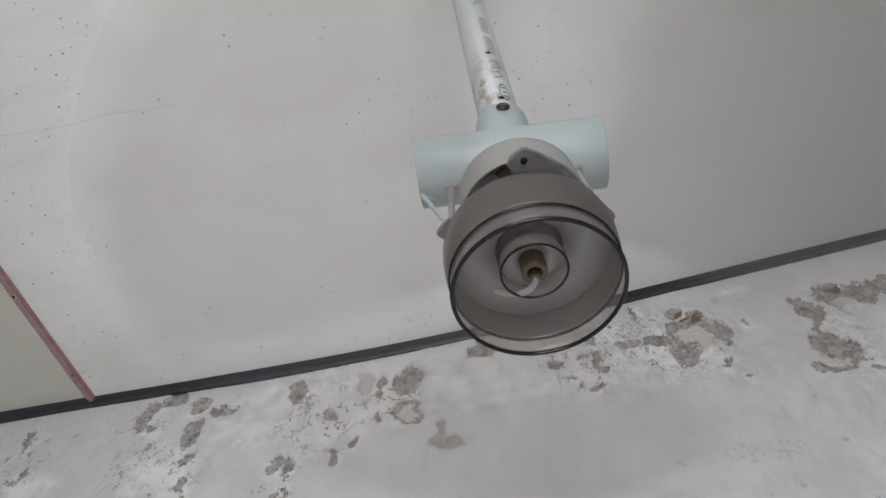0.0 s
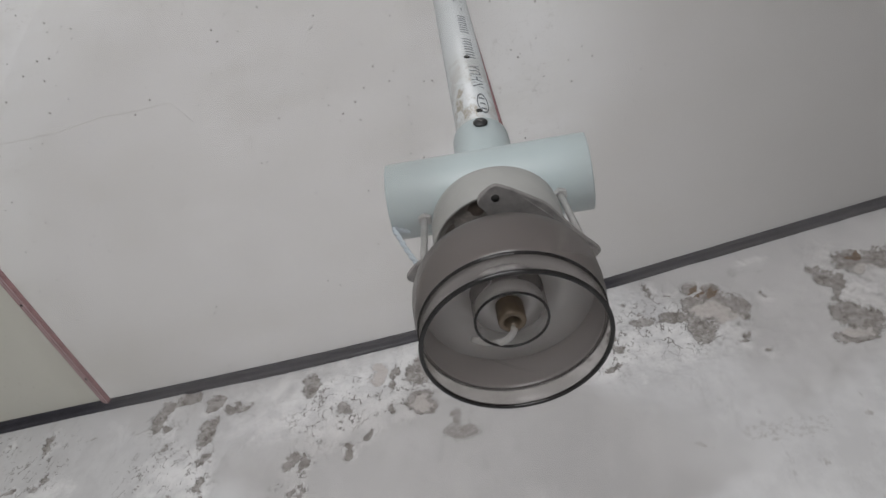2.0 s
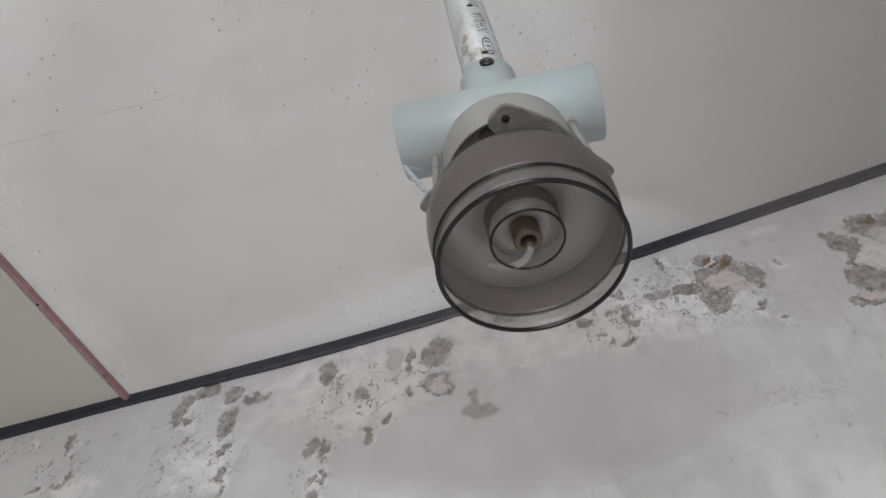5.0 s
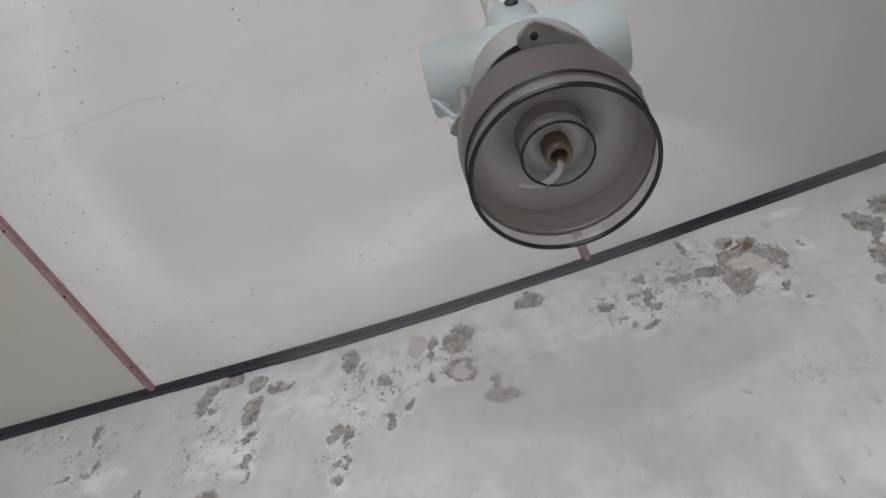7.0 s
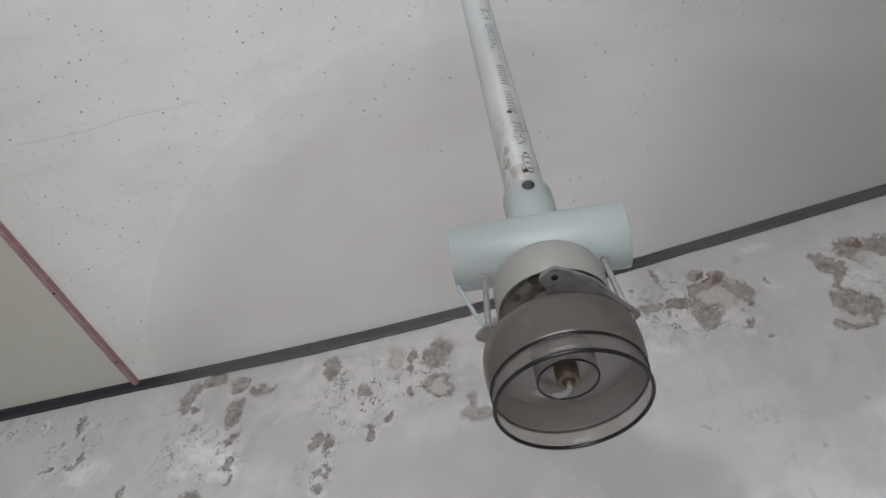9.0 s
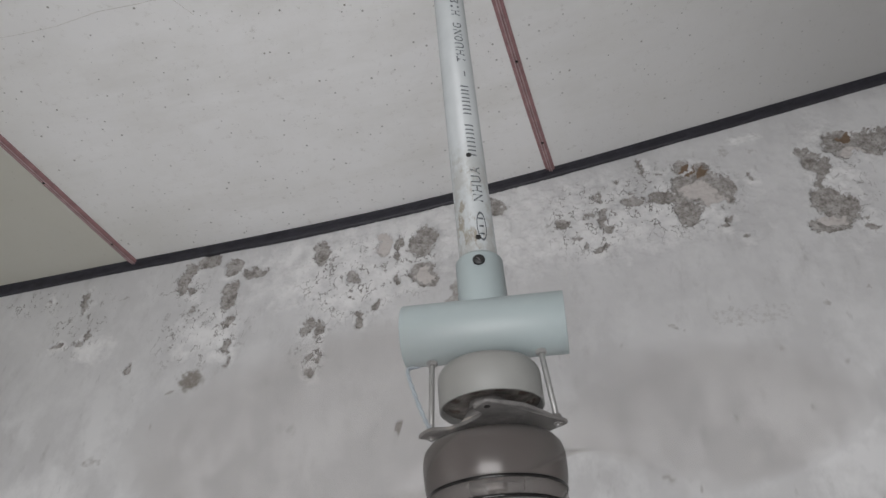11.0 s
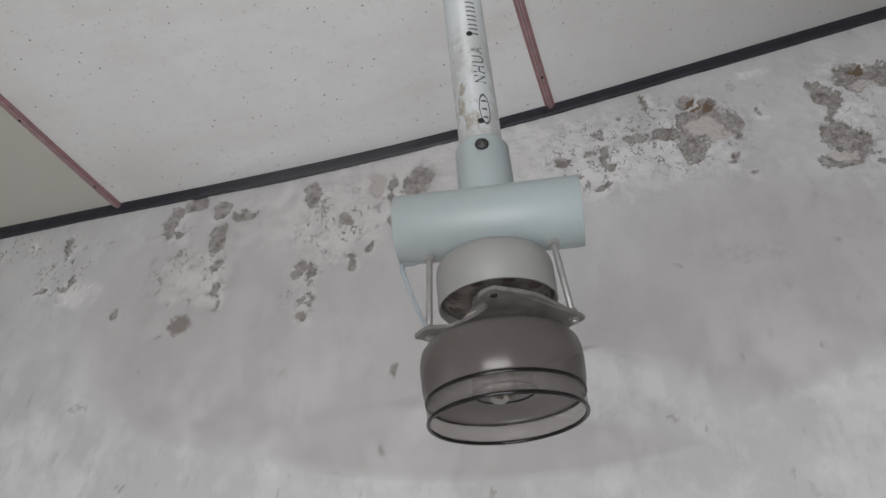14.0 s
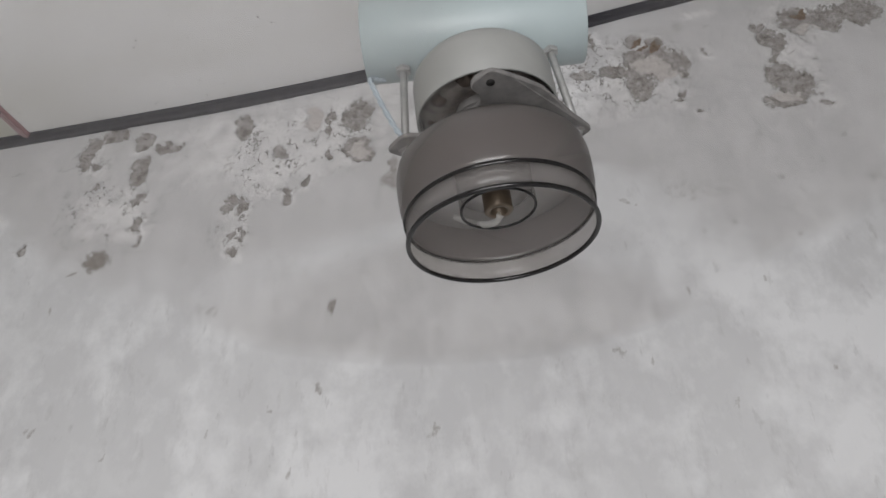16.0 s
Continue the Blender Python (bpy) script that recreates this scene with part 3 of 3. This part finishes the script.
def wall_with_opening(name, lo, hi, a, b, z0, z1, axis):
    """A wall from lo to hi with one opening from a to b and z0 to z1 along the axis given."""
    bm = bmesh.new()
    other = 1 - axis
    for s0, s1, t0, t1 in ((lo[axis], a, lo[2], hi[2]), (b, hi[axis], lo[2], hi[2]), (a, b, lo[2], z0), (a, b, z1, hi[2])):
        p, q = [0, 0, t0], [0, 0, t1]
        p[axis], q[axis], p[other], q[other] = s0, s1, lo[other], hi[other]
        if s1 - s0 < 1e-4 or t1 - t0 < 1e-4:
            continue
        piece = box(p, q)
        me = bpy.data.meshes.new("piece")
        piece.to_mesh(me)
        piece.free()
        bm.from_mesh(me)
        bpy.data.meshes.remove(me)
    return structure(name, bm, M_PLAIN, "plain unseen wall with an opening added for the lamp", "wall")


wall_with_opening("wall_south", (ROOM_W, ROOM_S - 0.1, 0), (ROOM_E, ROOM_S, TOP), -0.5, 0.8, 0.4, 1.9, 0)
wall_with_opening("wall_west", (ROOM_W - 0.1, ROOM_S - 0.1, 0), (ROOM_W, ROOM_N + 0.12, TOP), -1.4, -0.2, 0.7, 2.1, 1)

# ---- the hanging fan ----
RIM = Vector((0.1821, 0.3666, 1.9397))  # middle of the hub's lower rim
UP = Vector((-0.0846, -0.0952, 1.0)).normalized()
K = 1.093  # the fan is drawn for a hub of 83 mm and scaled to 91 mm at the end to fit the camera's view
AX = (Vector((1, 0, 0)) - UP * UP.x).normalized()
AY = UP.cross(AX)
FRAME = Matrix((AX, AY, UP)).transposed().to_4x4()
FRAME.translation = RIM
LOCAL = Matrix.Scale(1 / K, 4) @ FRAME.inverted()
fan = new("ceiling_fan")
fan.matrix_world = FRAME
tagged(fan, "home-made ceiling fan with smoked hub hanging from a pale pipe", "ceiling fan")


def loc(x, y, z):
    return LOCAL @ Vector((x, y, z))


# pipe
PIPE_R, KNEE = 0.0141, Vector((0.1745, 0.3625, 2.0752))
PIPE_DIR = Vector((-0.0905, -0.0950, 1.0)).normalized()


def on_pipe(z):
    return KNEE + PIPE_DIR * ((z - KNEE.z) / PIPE_DIR.z)


top = on_pipe(3.24)
top.z = float(board_height(top.x, top.y)) + 0.004
p0, p1 = LOCAL @ on_pipe(2.10), LOCAL @ top
long_ = (p1 - p0).length
pipe = part("pipe", along(lathe([(PIPE_R - 0.0018, 0.0), (PIPE_R, 0.0), (PIPE_R, long_), (PIPE_R - 0.0018, long_)], 48, True), p0, p1), M_PVC, fan, "pale grey plastic pipe with dirt near its lower end")
PX = Vector((1, 0, 0)) - PIPE_DIR * PIPE_DIR.x
PX.normalize()
PY = PIPE_DIR.cross(PX)


def pipe_point(z, angle, r):
    """A place on the pipe's face: angle 0 looks to the south, positive to the east."""
    a = radians(angle)
    return LOCAL @ (on_pipe(z) + (PX * math.sin(a) - PY * math.cos(a)) * r * K)


def pipe_patch(z0, z1, a0, a1, lift=0.00025, edge=None):
    bm = bmesh.new()
    nz, na = max(2, int((z1 - z0) / 0.003)), max(2, int((a1 - a0) / 6))
    grid = {}
    for outer in (0, 1):
        for i in range(nz + 1):
            for j in range(na + 1):
                s, t = i / nz, j / na
                za, aa = z0 + (z1 - z0) * s, a0 + (a1 - a0) * t
                if edge:
                    k = edge(s, t)
                    za, aa = (z0 + z1) / 2 + (za - (z0 + z1) / 2) * k, (a0 + a1) / 2 + (aa - (a0 + a1) / 2) * k
                grid[outer, i, j] = bm.verts.new(pipe_point(za, aa, PIPE_R + (lift if outer else -0.0004)))
    for i in range(nz):
        for j in range(na):
            bm.faces.new((grid[1, i, j], grid[1, i, j + 1], grid[1, i + 1, j + 1], grid[1, i + 1, j]))
    for i in range(nz):
        bm.faces.new((grid[0, i, 0], grid[1, i, 0], grid[1, i + 1, 0], grid[0, i + 1, 0]))
        bm.faces.new((grid[1, i, na], grid[0, i, na], grid[0, i + 1, na], grid[1, i + 1, na]))
    for j in range(na):
        bm.faces.new((grid[0, 0, j + 1], grid[1, 0, j + 1], grid[1, 0, j], grid[0, 0, j]))
        bm.faces.new((grid[1, nz, j + 1], grid[0, nz, j + 1], grid[0, nz, j], grid[1, nz, j]))
    return bm


# printed line up the pipe: the plain words are lettered, the maker's name is bars
PITCH, PRINT_Z, PRINT_A, CAP = 0.00985, 2.1925, 26.0, 0.0084


def letter(ch):
    """A flat letter as a mesh with unit cap height, from the built-in font."""
    text = bpy.data.curves.new("letter", "FONT")
    text.body, text.size, text.offset, text.resolution_u = ch, 1.37, 0.0, 3
    holder = new("letter", text)
    me = bpy.data.meshes.new_from_object(holder)
    bpy.data.objects.remove(holder)
    bpy.data.curves.remove(text)
    bm = bmesh.new()
    bm.from_mesh(me)
    bpy.data.meshes.remove(me)
    xs = [v.co.x for v in bm.verts]
    mid, wide = (max(xs) + min(xs)) / 2, max(max(xs) - min(xs), 0.35)
    for v in bm.verts:
        v.co.x = (v.co.x - mid) / wide
    return bm


def print_letter(ch, slot):
    bm = letter(ch)
    z = PRINT_Z + PITCH * slot
    for v in bm.verts:
        turn = -math.degrees((v.co.y - 0.5) * CAP / PIPE_R)
        v.co = pipe_point(z + v.co.x * PITCH * 0.74, PRINT_A + turn, PIPE_R + 0.0003)
    part("print_letter", bm, M_PRINT, pipe, smooth=False)


for word, start in (("NHUA", 0), ("-", 15), ("THUONG", 17), ("HIE", 24)):
    for k, ch in enumerate(word):
        print_letter(ch, start + k)
for start in (5, 10):
    for k in range(4):
        zb = PRINT_Z + PITCH * (start + k)
        for side in (-0.0026, 0.0026):
            part("print_bar", pipe_patch(zb + side - 0.0006, zb + side + 0.0006, PRINT_A - 14, PRINT_A + 14), M_PRINT, pipe)


def oval_ring(zc, ac, rz, ra, width):
    bm = bmesh.new()
    inner, outer = [], []
    for t in np.linspace(0, 2 * math.pi, 40, endpoint=False):
        for ring, k in ((inner, 1 - width), (outer, 1.0)):
            ring.append(bm.verts.new(pipe_point(zc + rz * k * math.cos(t), ac + ra * k * math.sin(t), PIPE_R + 0.0003)))
    for i in range(40):
        j = (i + 1) % 40
        bm.faces.new((inner[i], inner[j], outer[j], outer[i]))
    return bm


part("print_oval", oval_ring(2.1635, 27, 0.0145, 15, 0.16), M_PRINT, pipe)
for zb in (2.156, 2.1635, 2.171):
    part("print_bar", pipe_patch(zb - 0.0008, zb + 0.0008, 20, 34), M_PRINT, pipe)


# near-black discs on the surface draw the shade inside the drilled holes
for zh in (2.1525, 2.2390):
    c, d = pipe_point(zh, 13, PIPE_R - 0.001), pipe_point(zh, 13, PIPE_R + 0.0003)
    part("drill_hole_shade", rod(c, d, 0.0022, 0.0001, 16), M_NEAR_BLACK, pipe, "small near-black disc for the shade in a drilled hole")

# tee
E0, E1, TEE_R = loc(0.1125, 0.3565, 2.0732), loc(0.2338, 0.3590, 2.0775), 0.0216
tl = (E1 - E0).length
tee = part("pipe_tee", along(lathe([(TEE_R - 0.003, 0), (TEE_R - 0.0004, 0), (TEE_R, 0.0006), (TEE_R, tl - 0.0006), (TEE_R - 0.0004, tl), (TEE_R - 0.003, tl)], 64, True), E0, E1), M_TEE, fan, "blue-grey plastic pipe tee")
s0, s1 = LOCAL @ on_pipe(2.080), LOCAL @ on_pipe(2.1385)
sl = (s1 - s0).length
part("socket", along(lathe([(0.0150, 0), (0.0182, 0), (0.0176, 0.012), (0.0174, sl - 0.002), (0.0162, sl), (PIPE_R - 0.0004, sl), (PIPE_R - 0.0004, 0)], 48, True), s0, s1), M_TEE, tee)
c, d = pipe_point(2.1285, 6, 0.0168), pipe_point(2.1285, 6, 0.0195)
screw = part("screw", rod(c, d, 0.0044, 0.0010, 18), M_SCREW, tee, "black countersunk screw head")
part("screw_slot", rod(pipe_point(2.1300, 3, 0.0194), pipe_point(2.1272, 9, 0.0196), 0.0004, 0.0001, 8), M_STEEL, screw)

# motor housing, a little east of the hub's axis
def seat(bm):
    bmesh.ops.translate(bm, verts=bm.verts, vec=(0.0022, 0, -0.0015))
    return bm


motor = part("motor_housing", seat(lathe([(0.010, 0.0970), (0.024, 0.0962), (0.0305, 0.0940), (0.0332, 0.0900), (0.0337, 0.086), (0.0337, 0.0672), (0.0328, 0.0665), (0.0322, 0.0682), (0.0318, 0.083), (0.0, 0.083)], 72)), M_CREAM, fan, "cream painted motor housing")
part("motor_core", seat(lathe([(0.0, 0.0715), (0.016, 0.0715), (0.018, 0.0700), (0.0255, 0.0700), (0.0275, 0.0712), (0.0317, 0.0712), (0.0317, 0.082), (0, 0.082)], 48)), M_DARK, motor, "dusty dark motor core")
for k in range(9):
    a = 2 * math.pi * k / 9 + 0.2
    bm = bmesh.new()
    bmesh.ops.create_uvsphere(bm, u_segments=10, v_segments=6, radius=1)
    bmesh.ops.transform(bm, verts=bm.verts, matrix=Matrix.Translation((0.0022 + 0.0245 * math.cos(a), 0.0245 * math.sin(a), 0.0712)) @ Matrix.Rotation(a, 4, "Z") @ Matrix.Diagonal((0.005, 0.006, 0.0035, 1)))
    part("winding", bm, M_COPPER, motor, "brown copper winding")
part("bearing_boss", lathe([(0, 0.075), (0.0125, 0.075), (0.0125, 0.064), (0.0112, 0.062), (0.0112, 0.0450), (0.0102, 0.0436), (0, 0.0436)], 40), M_STEEL, motor)


# bracket plate with three ears
def plate(outline, z0, z1, bevel):
    bm = bmesh.new()
    face = bm.faces.new([bm.verts.new((x, y, z0)) for x, y in outline])
    up = bmesh.ops.extrude_face_region(bm, geom=[face])["geom"]
    bmesh.ops.translate(bm, vec=(0, 0, z1 - z0), verts=[g for g in up if isinstance(g, bmesh.types.BMVert)])
    bmesh.ops.recalc_face_normals(bm, faces=bm.faces)
    bmesh.ops.bevel(bm, geom=list(bm.edges), offset=bevel, segments=1, affect="EDGES")
    return bm


def rounded(points, r, n=4):
    out = []
    for i, p in enumerate(points):
        p, a, b = Vector(p), Vector(points[i - 1]), Vector(points[(i + 1) % len(points)])
        u, v = (a - p), (b - p)
        k = min(r, u.length * 0.45, v.length * 0.45)
        s, e = p + u.normalized() * k, p + v.normalized() * k
        for t in np.linspace(0, 1, n):
            out.append(tuple(s * (1 - t) ** 2 + p * 2 * t * (1 - t) + e * t * t))
    return out


outline = rounded([(0.004, -0.0478), (0.0115, -0.0432), (0.026, -0.0310), (0.0388, -0.0110), (0.0492, 0.0018), (0.0385, 0.0125), (0.022, 0.028), (-0.02, 0.028), (-0.037, 0.0055), (-0.0465, -0.0055), (-0.038, -0.0135), (-0.023, -0.0105), (-0.012, -0.0180), (-0.0015, -0.0270), (-0.0010, -0.0325), (-0.0050, -0.0385), (-0.0035, -0.0425)], 0.0030)
bm = plate(outline, 0.0520, 0.0544, 0.0004)
bmesh.ops.subdivide_edges(bm, edges=bm.edges, cuts=1)
for v in bm.verts:
    v.co.z += 0.0006 * noise.noise(v.co * 160) - 0.0012 * max(0, abs(v.co.x) - 0.034) / 0.012
bracket = part("bracket", bm, M_STEEL, fan, "dusty grey steel three-eared bracket", False)
# the plate's holes too are near-black discs, not cut through
part("bracket_hole_shade", rod((0.0037, -0.0405, 0.0514), (0.0037, -0.0405, 0.0521), 0.0019, 0.0001, 18), M_NEAR_BLACK, bracket)
part("bracket_hole_shade", rod((0.0300, -0.0045, 0.0514), (0.0300, -0.0045, 0.0521), 0.0016, 0.0001, 14), M_NEAR_BLACK, bracket)
part("bracket_collar", lathe([(0.012, 0.054), (0.020, 0.054), (0.0175, 0.059), (0.0135, 0.065), (0.012, 0.065)], 40, True), M_STEEL, bracket)
rng = random.Random(5)
for k in range(22):
    a = rng.uniform(-2.6, -0.3)
    r = rng.uniform(0.016, 0.036) if a > -1.5 else rng.uniform(0.012, 0.020)
    bm = bmesh.new()
    bmesh.ops.create_icosphere(bm, subdivisions=2, radius=1)
    for v in bm.verts:
        v.co *= 1 + 0.5 * noise.noise(v.co * 2.5 + Vector((k * 7, 0, 0)))
    bmesh.ops.transform(bm, verts=bm.verts, matrix=Matrix.Translation((r * math.cos(a), r * math.sin(a), 0.0548)) @ Matrix.Diagonal((rng.uniform(0.002, 0.0045), rng.uniform(0.002, 0.004), rng.uniform(0.0012, 0.0024), 1)))
    part("dirt_lump", bm, M_DUST, bracket, "pale caked dust")

# threaded rods with nuts
for a, b in (((-0.0350, 0.0015, 0.1085), (-0.0378, -0.0035, 0.0490)), ((0.0377, 0.0015, 0.1085), (0.0422, 0.0010, 0.0490))):
    bolt = part("threaded_rod", rod(a, b, 0.0019), M_ZINC, fan, "zinc-plated threaded rod")
    A, B = Vector(a), Vector(b)
    d = (B - A).normalized()
    drop = 0.0035 if a[0] < 0 else 0.0060
    part("nut", rod(A + d * drop, A + d * (drop + 0.0032), 0.0040, 0.0006, 6), M_ZINC, bolt, "hexagonal nut", False)
    part("nut", rod(B - d * 0.0078, B - d * 0.0052, 0.0034, 0.0005, 6), M_STEEL, bolt, "hexagonal nut", False)
    part("nut", rod(B - d * 0.0026, B - d * 0.0008, 0.0034, 0.0005, 6), M_STEEL, bolt, "hexagonal nut", False)

# twisted wire from the tee to the bracket
anchors = [(-0.0460, 0.009, 0.1065), (-0.0510, 0.005, 0.1045), (-0.0522, 0.001, 0.1000), (-0.0490, -0.002, 0.0875), (-0.0435, -0.004, 0.0700), (-0.0388, -0.0050, 0.0580), (-0.0362, -0.005, 0.0545)]


def curve_points(ctrl, n):
    c = [Vector(p) for p in ctrl]
    c = [c[0] * 2 - c[1]] + c + [c[-1] * 2 - c[-2]]
    out = []
    for i in range(1, len(c) - 2):
        for t in np.linspace(0, 1, n, endpoint=False):
            p, q, r, s = c[i - 1], c[i], c[i + 1], c[i + 2]
            out.append(0.5 * (2 * q + (r - p) * t + (2 * p - 5 * q + 4 * r - s) * t**2 + (3 * q - p - 3 * r + s) * t**3))
    return out + [c[-2]]


line = curve_points(anchors, 10)
wire = None
for phase in (0, math.pi):
    pts = [p + Vector((math.cos(k * 0.75 + phase), math.sin(k * 0.75 + phase), 0)) * 0.00065 for k, p in enumerate(line)]
    wire = part("wire", sweep(pts, 0.0010, 8), M_WIRE, fan, "pale twisted wire")

# hub of smoked plastic: shell, clear lower lip, dark edges, inner collar and shaft
hub = part("hub", lathe([(0.0416, 0.0110), (0.0424, 0.0135), (0.0433, 0.0190), (0.0438, 0.0280), (0.0436, 0.0330), (0.0426, 0.0375), (0.0400, 0.0408), (0.0310, 0.0422), (0.0310, 0.0407), (0.0392, 0.0394), (0.0413, 0.0366), (0.0422, 0.0326), (0.0423, 0.0278), (0.0418, 0.0190), (0.0410, 0.0135), (0.0402, 0.0110)], 96, True), M_SHELL, fan, "smoked brown-grey plastic hub shell")
part("hub_top", lathe([(0.0308, 0.0422), (0.0, 0.0434), (0.0, 0.0420), (0.0308, 0.0407)], 72), M_TOP, hub, "clear smoked top of the hub")
# two added plates, paler than the shell, paint in the reflections inside
part("hub_lit_plate", lathe([(0.0172, 0.0335), (0.0300, 0.0325), (0.0400, 0.0285), (0.0405, 0.0298), (0.0300, 0.0340), (0.0172, 0.0350)], 96, True), M_INNER_LIT, hub, "added glossy pale plate for the bright reflections inside the hub")
part("collar_lit_plate", lathe([(0.0060, 0.0245), (0.0158, 0.0235), (0.0158, 0.0250), (0.0060, 0.0260)], 64, True), M_INNER_LIT, hub)
part("lip", lathe([(0.0416, 0.0106), (0.0416, 0.0010), (0.0404, 0.0010), (0.0402, 0.0106)], 96, True), M_LIP, hub, "clear lower lip")
# the clear rim's dark refraction, put into a near-black ring
part("rim_edge", torus(0.0411, 0.0004, 0.0011), M_EDGE, hub, "near-black ring for the dark refraction at the rim's edge")
part("seam", torus(0.0419, 0.0112, 0.0005, 0.0010), M_EDGE, hub, "dark moulded seam")
part("collar", lathe([(0.0170, 0.0152), (0.0172, 0.0410), (0.0160, 0.0410), (0.0158, 0.0152)], 64, True), M_TOP, hub, "clear inner collar")
part("collar_edge", torus(0.0165, 0.0150, 0.0006), M_EDGE, hub, "dark collar edge")
part("shaft", lathe([(0, 0.0235), (0.0036, 0.0235), (0.0038, 0.0138), (0.0042, 0.0135), (0.0058, 0.0135), (0.0064, 0.0142), (0.0064, 0.0424), (0, 0.0424)], 32), M_BRASS, hub, "dull brass shaft")

# added pale strip that draws the curved glare inside the hub
glare_path = curve_points([(0.0005, 0.0035, 0.0140), (-0.0020, 0.0085, 0.0138), (-0.0070, 0.0135, 0.0160), (-0.0135, 0.0165, 0.0200), (-0.0200, 0.0175, 0.0250)], 8)
glare_strip = sweep(glare_path, 0.0017, 10)
part("glare_strip", glare_strip, M_GLARE, hub, "added pale strip in place of the bright glare curling from the shaft")


def blade():
    """One clear blade, twisted, from the hub outward, broadened so that three nearly fill the disc."""
    bm = bmesh.new()
    top_, low_ = [], []
    nr, nc = 26, 24
    thick = bm.verts.layers.float.new("thick")
    for i in range(nr + 1):
        s = i / nr
        r = 0.0415 + (0.2195 - 0.0415) * s
        half = radians(38 + 24 * math.sin(math.pi * 0.5 * min(1, 1.6 * s)))
        tip = math.sqrt(max(0.02, 1 - max(0, (s - 0.78) / 0.225) ** 2.2))
        half *= tip
        pitch = radians(24 - 12 * s)
        for rows, lift in ((top_, 0.0006), (low_, -0.0006)):
            ring = []
            for j in range(nc + 1):
                t = 2 * j / nc - 1
                a = half * t + radians(14) * s
                v = bm.verts.new((r * math.cos(a), r * math.sin(a), 0.0245 + min(0.0175, 0.038 * math.tan(pitch)) * tip * t * (1 - 0.25 * t * t) - 0.004 * s + lift))
                # fades the haze towards the edges so that its outline is soft
                edge = min(1.0, (1 - abs(t)) / 0.38) * min(1.0, (1 - s) / 0.20)
                v[thick] = edge * edge * (3 - 2 * edge)
                ring.append(v)
            rows.append(ring)
    for i in range(nr - 1):
        for j in range(nc):
            bm.faces.new((top_[i][j], top_[i + 1][j], top_[i + 1][j + 1], top_[i][j + 1]))
            bm.faces.new((low_[i][j + 1], low_[i + 1][j + 1], low_[i + 1][j], low_[i][j]))
    return bm


for k in range(3):
    b = part("blade", blade(), M_BLADE, fan, "clear smoked plastic fan blade, broad and milky to give the spinning haze")
    b.rotation_euler = (0, 0, radians(95 + 120 * k))

for ob in fan.children_recursive:
    ob.data.transform(Matrix.Scale(K, 4))
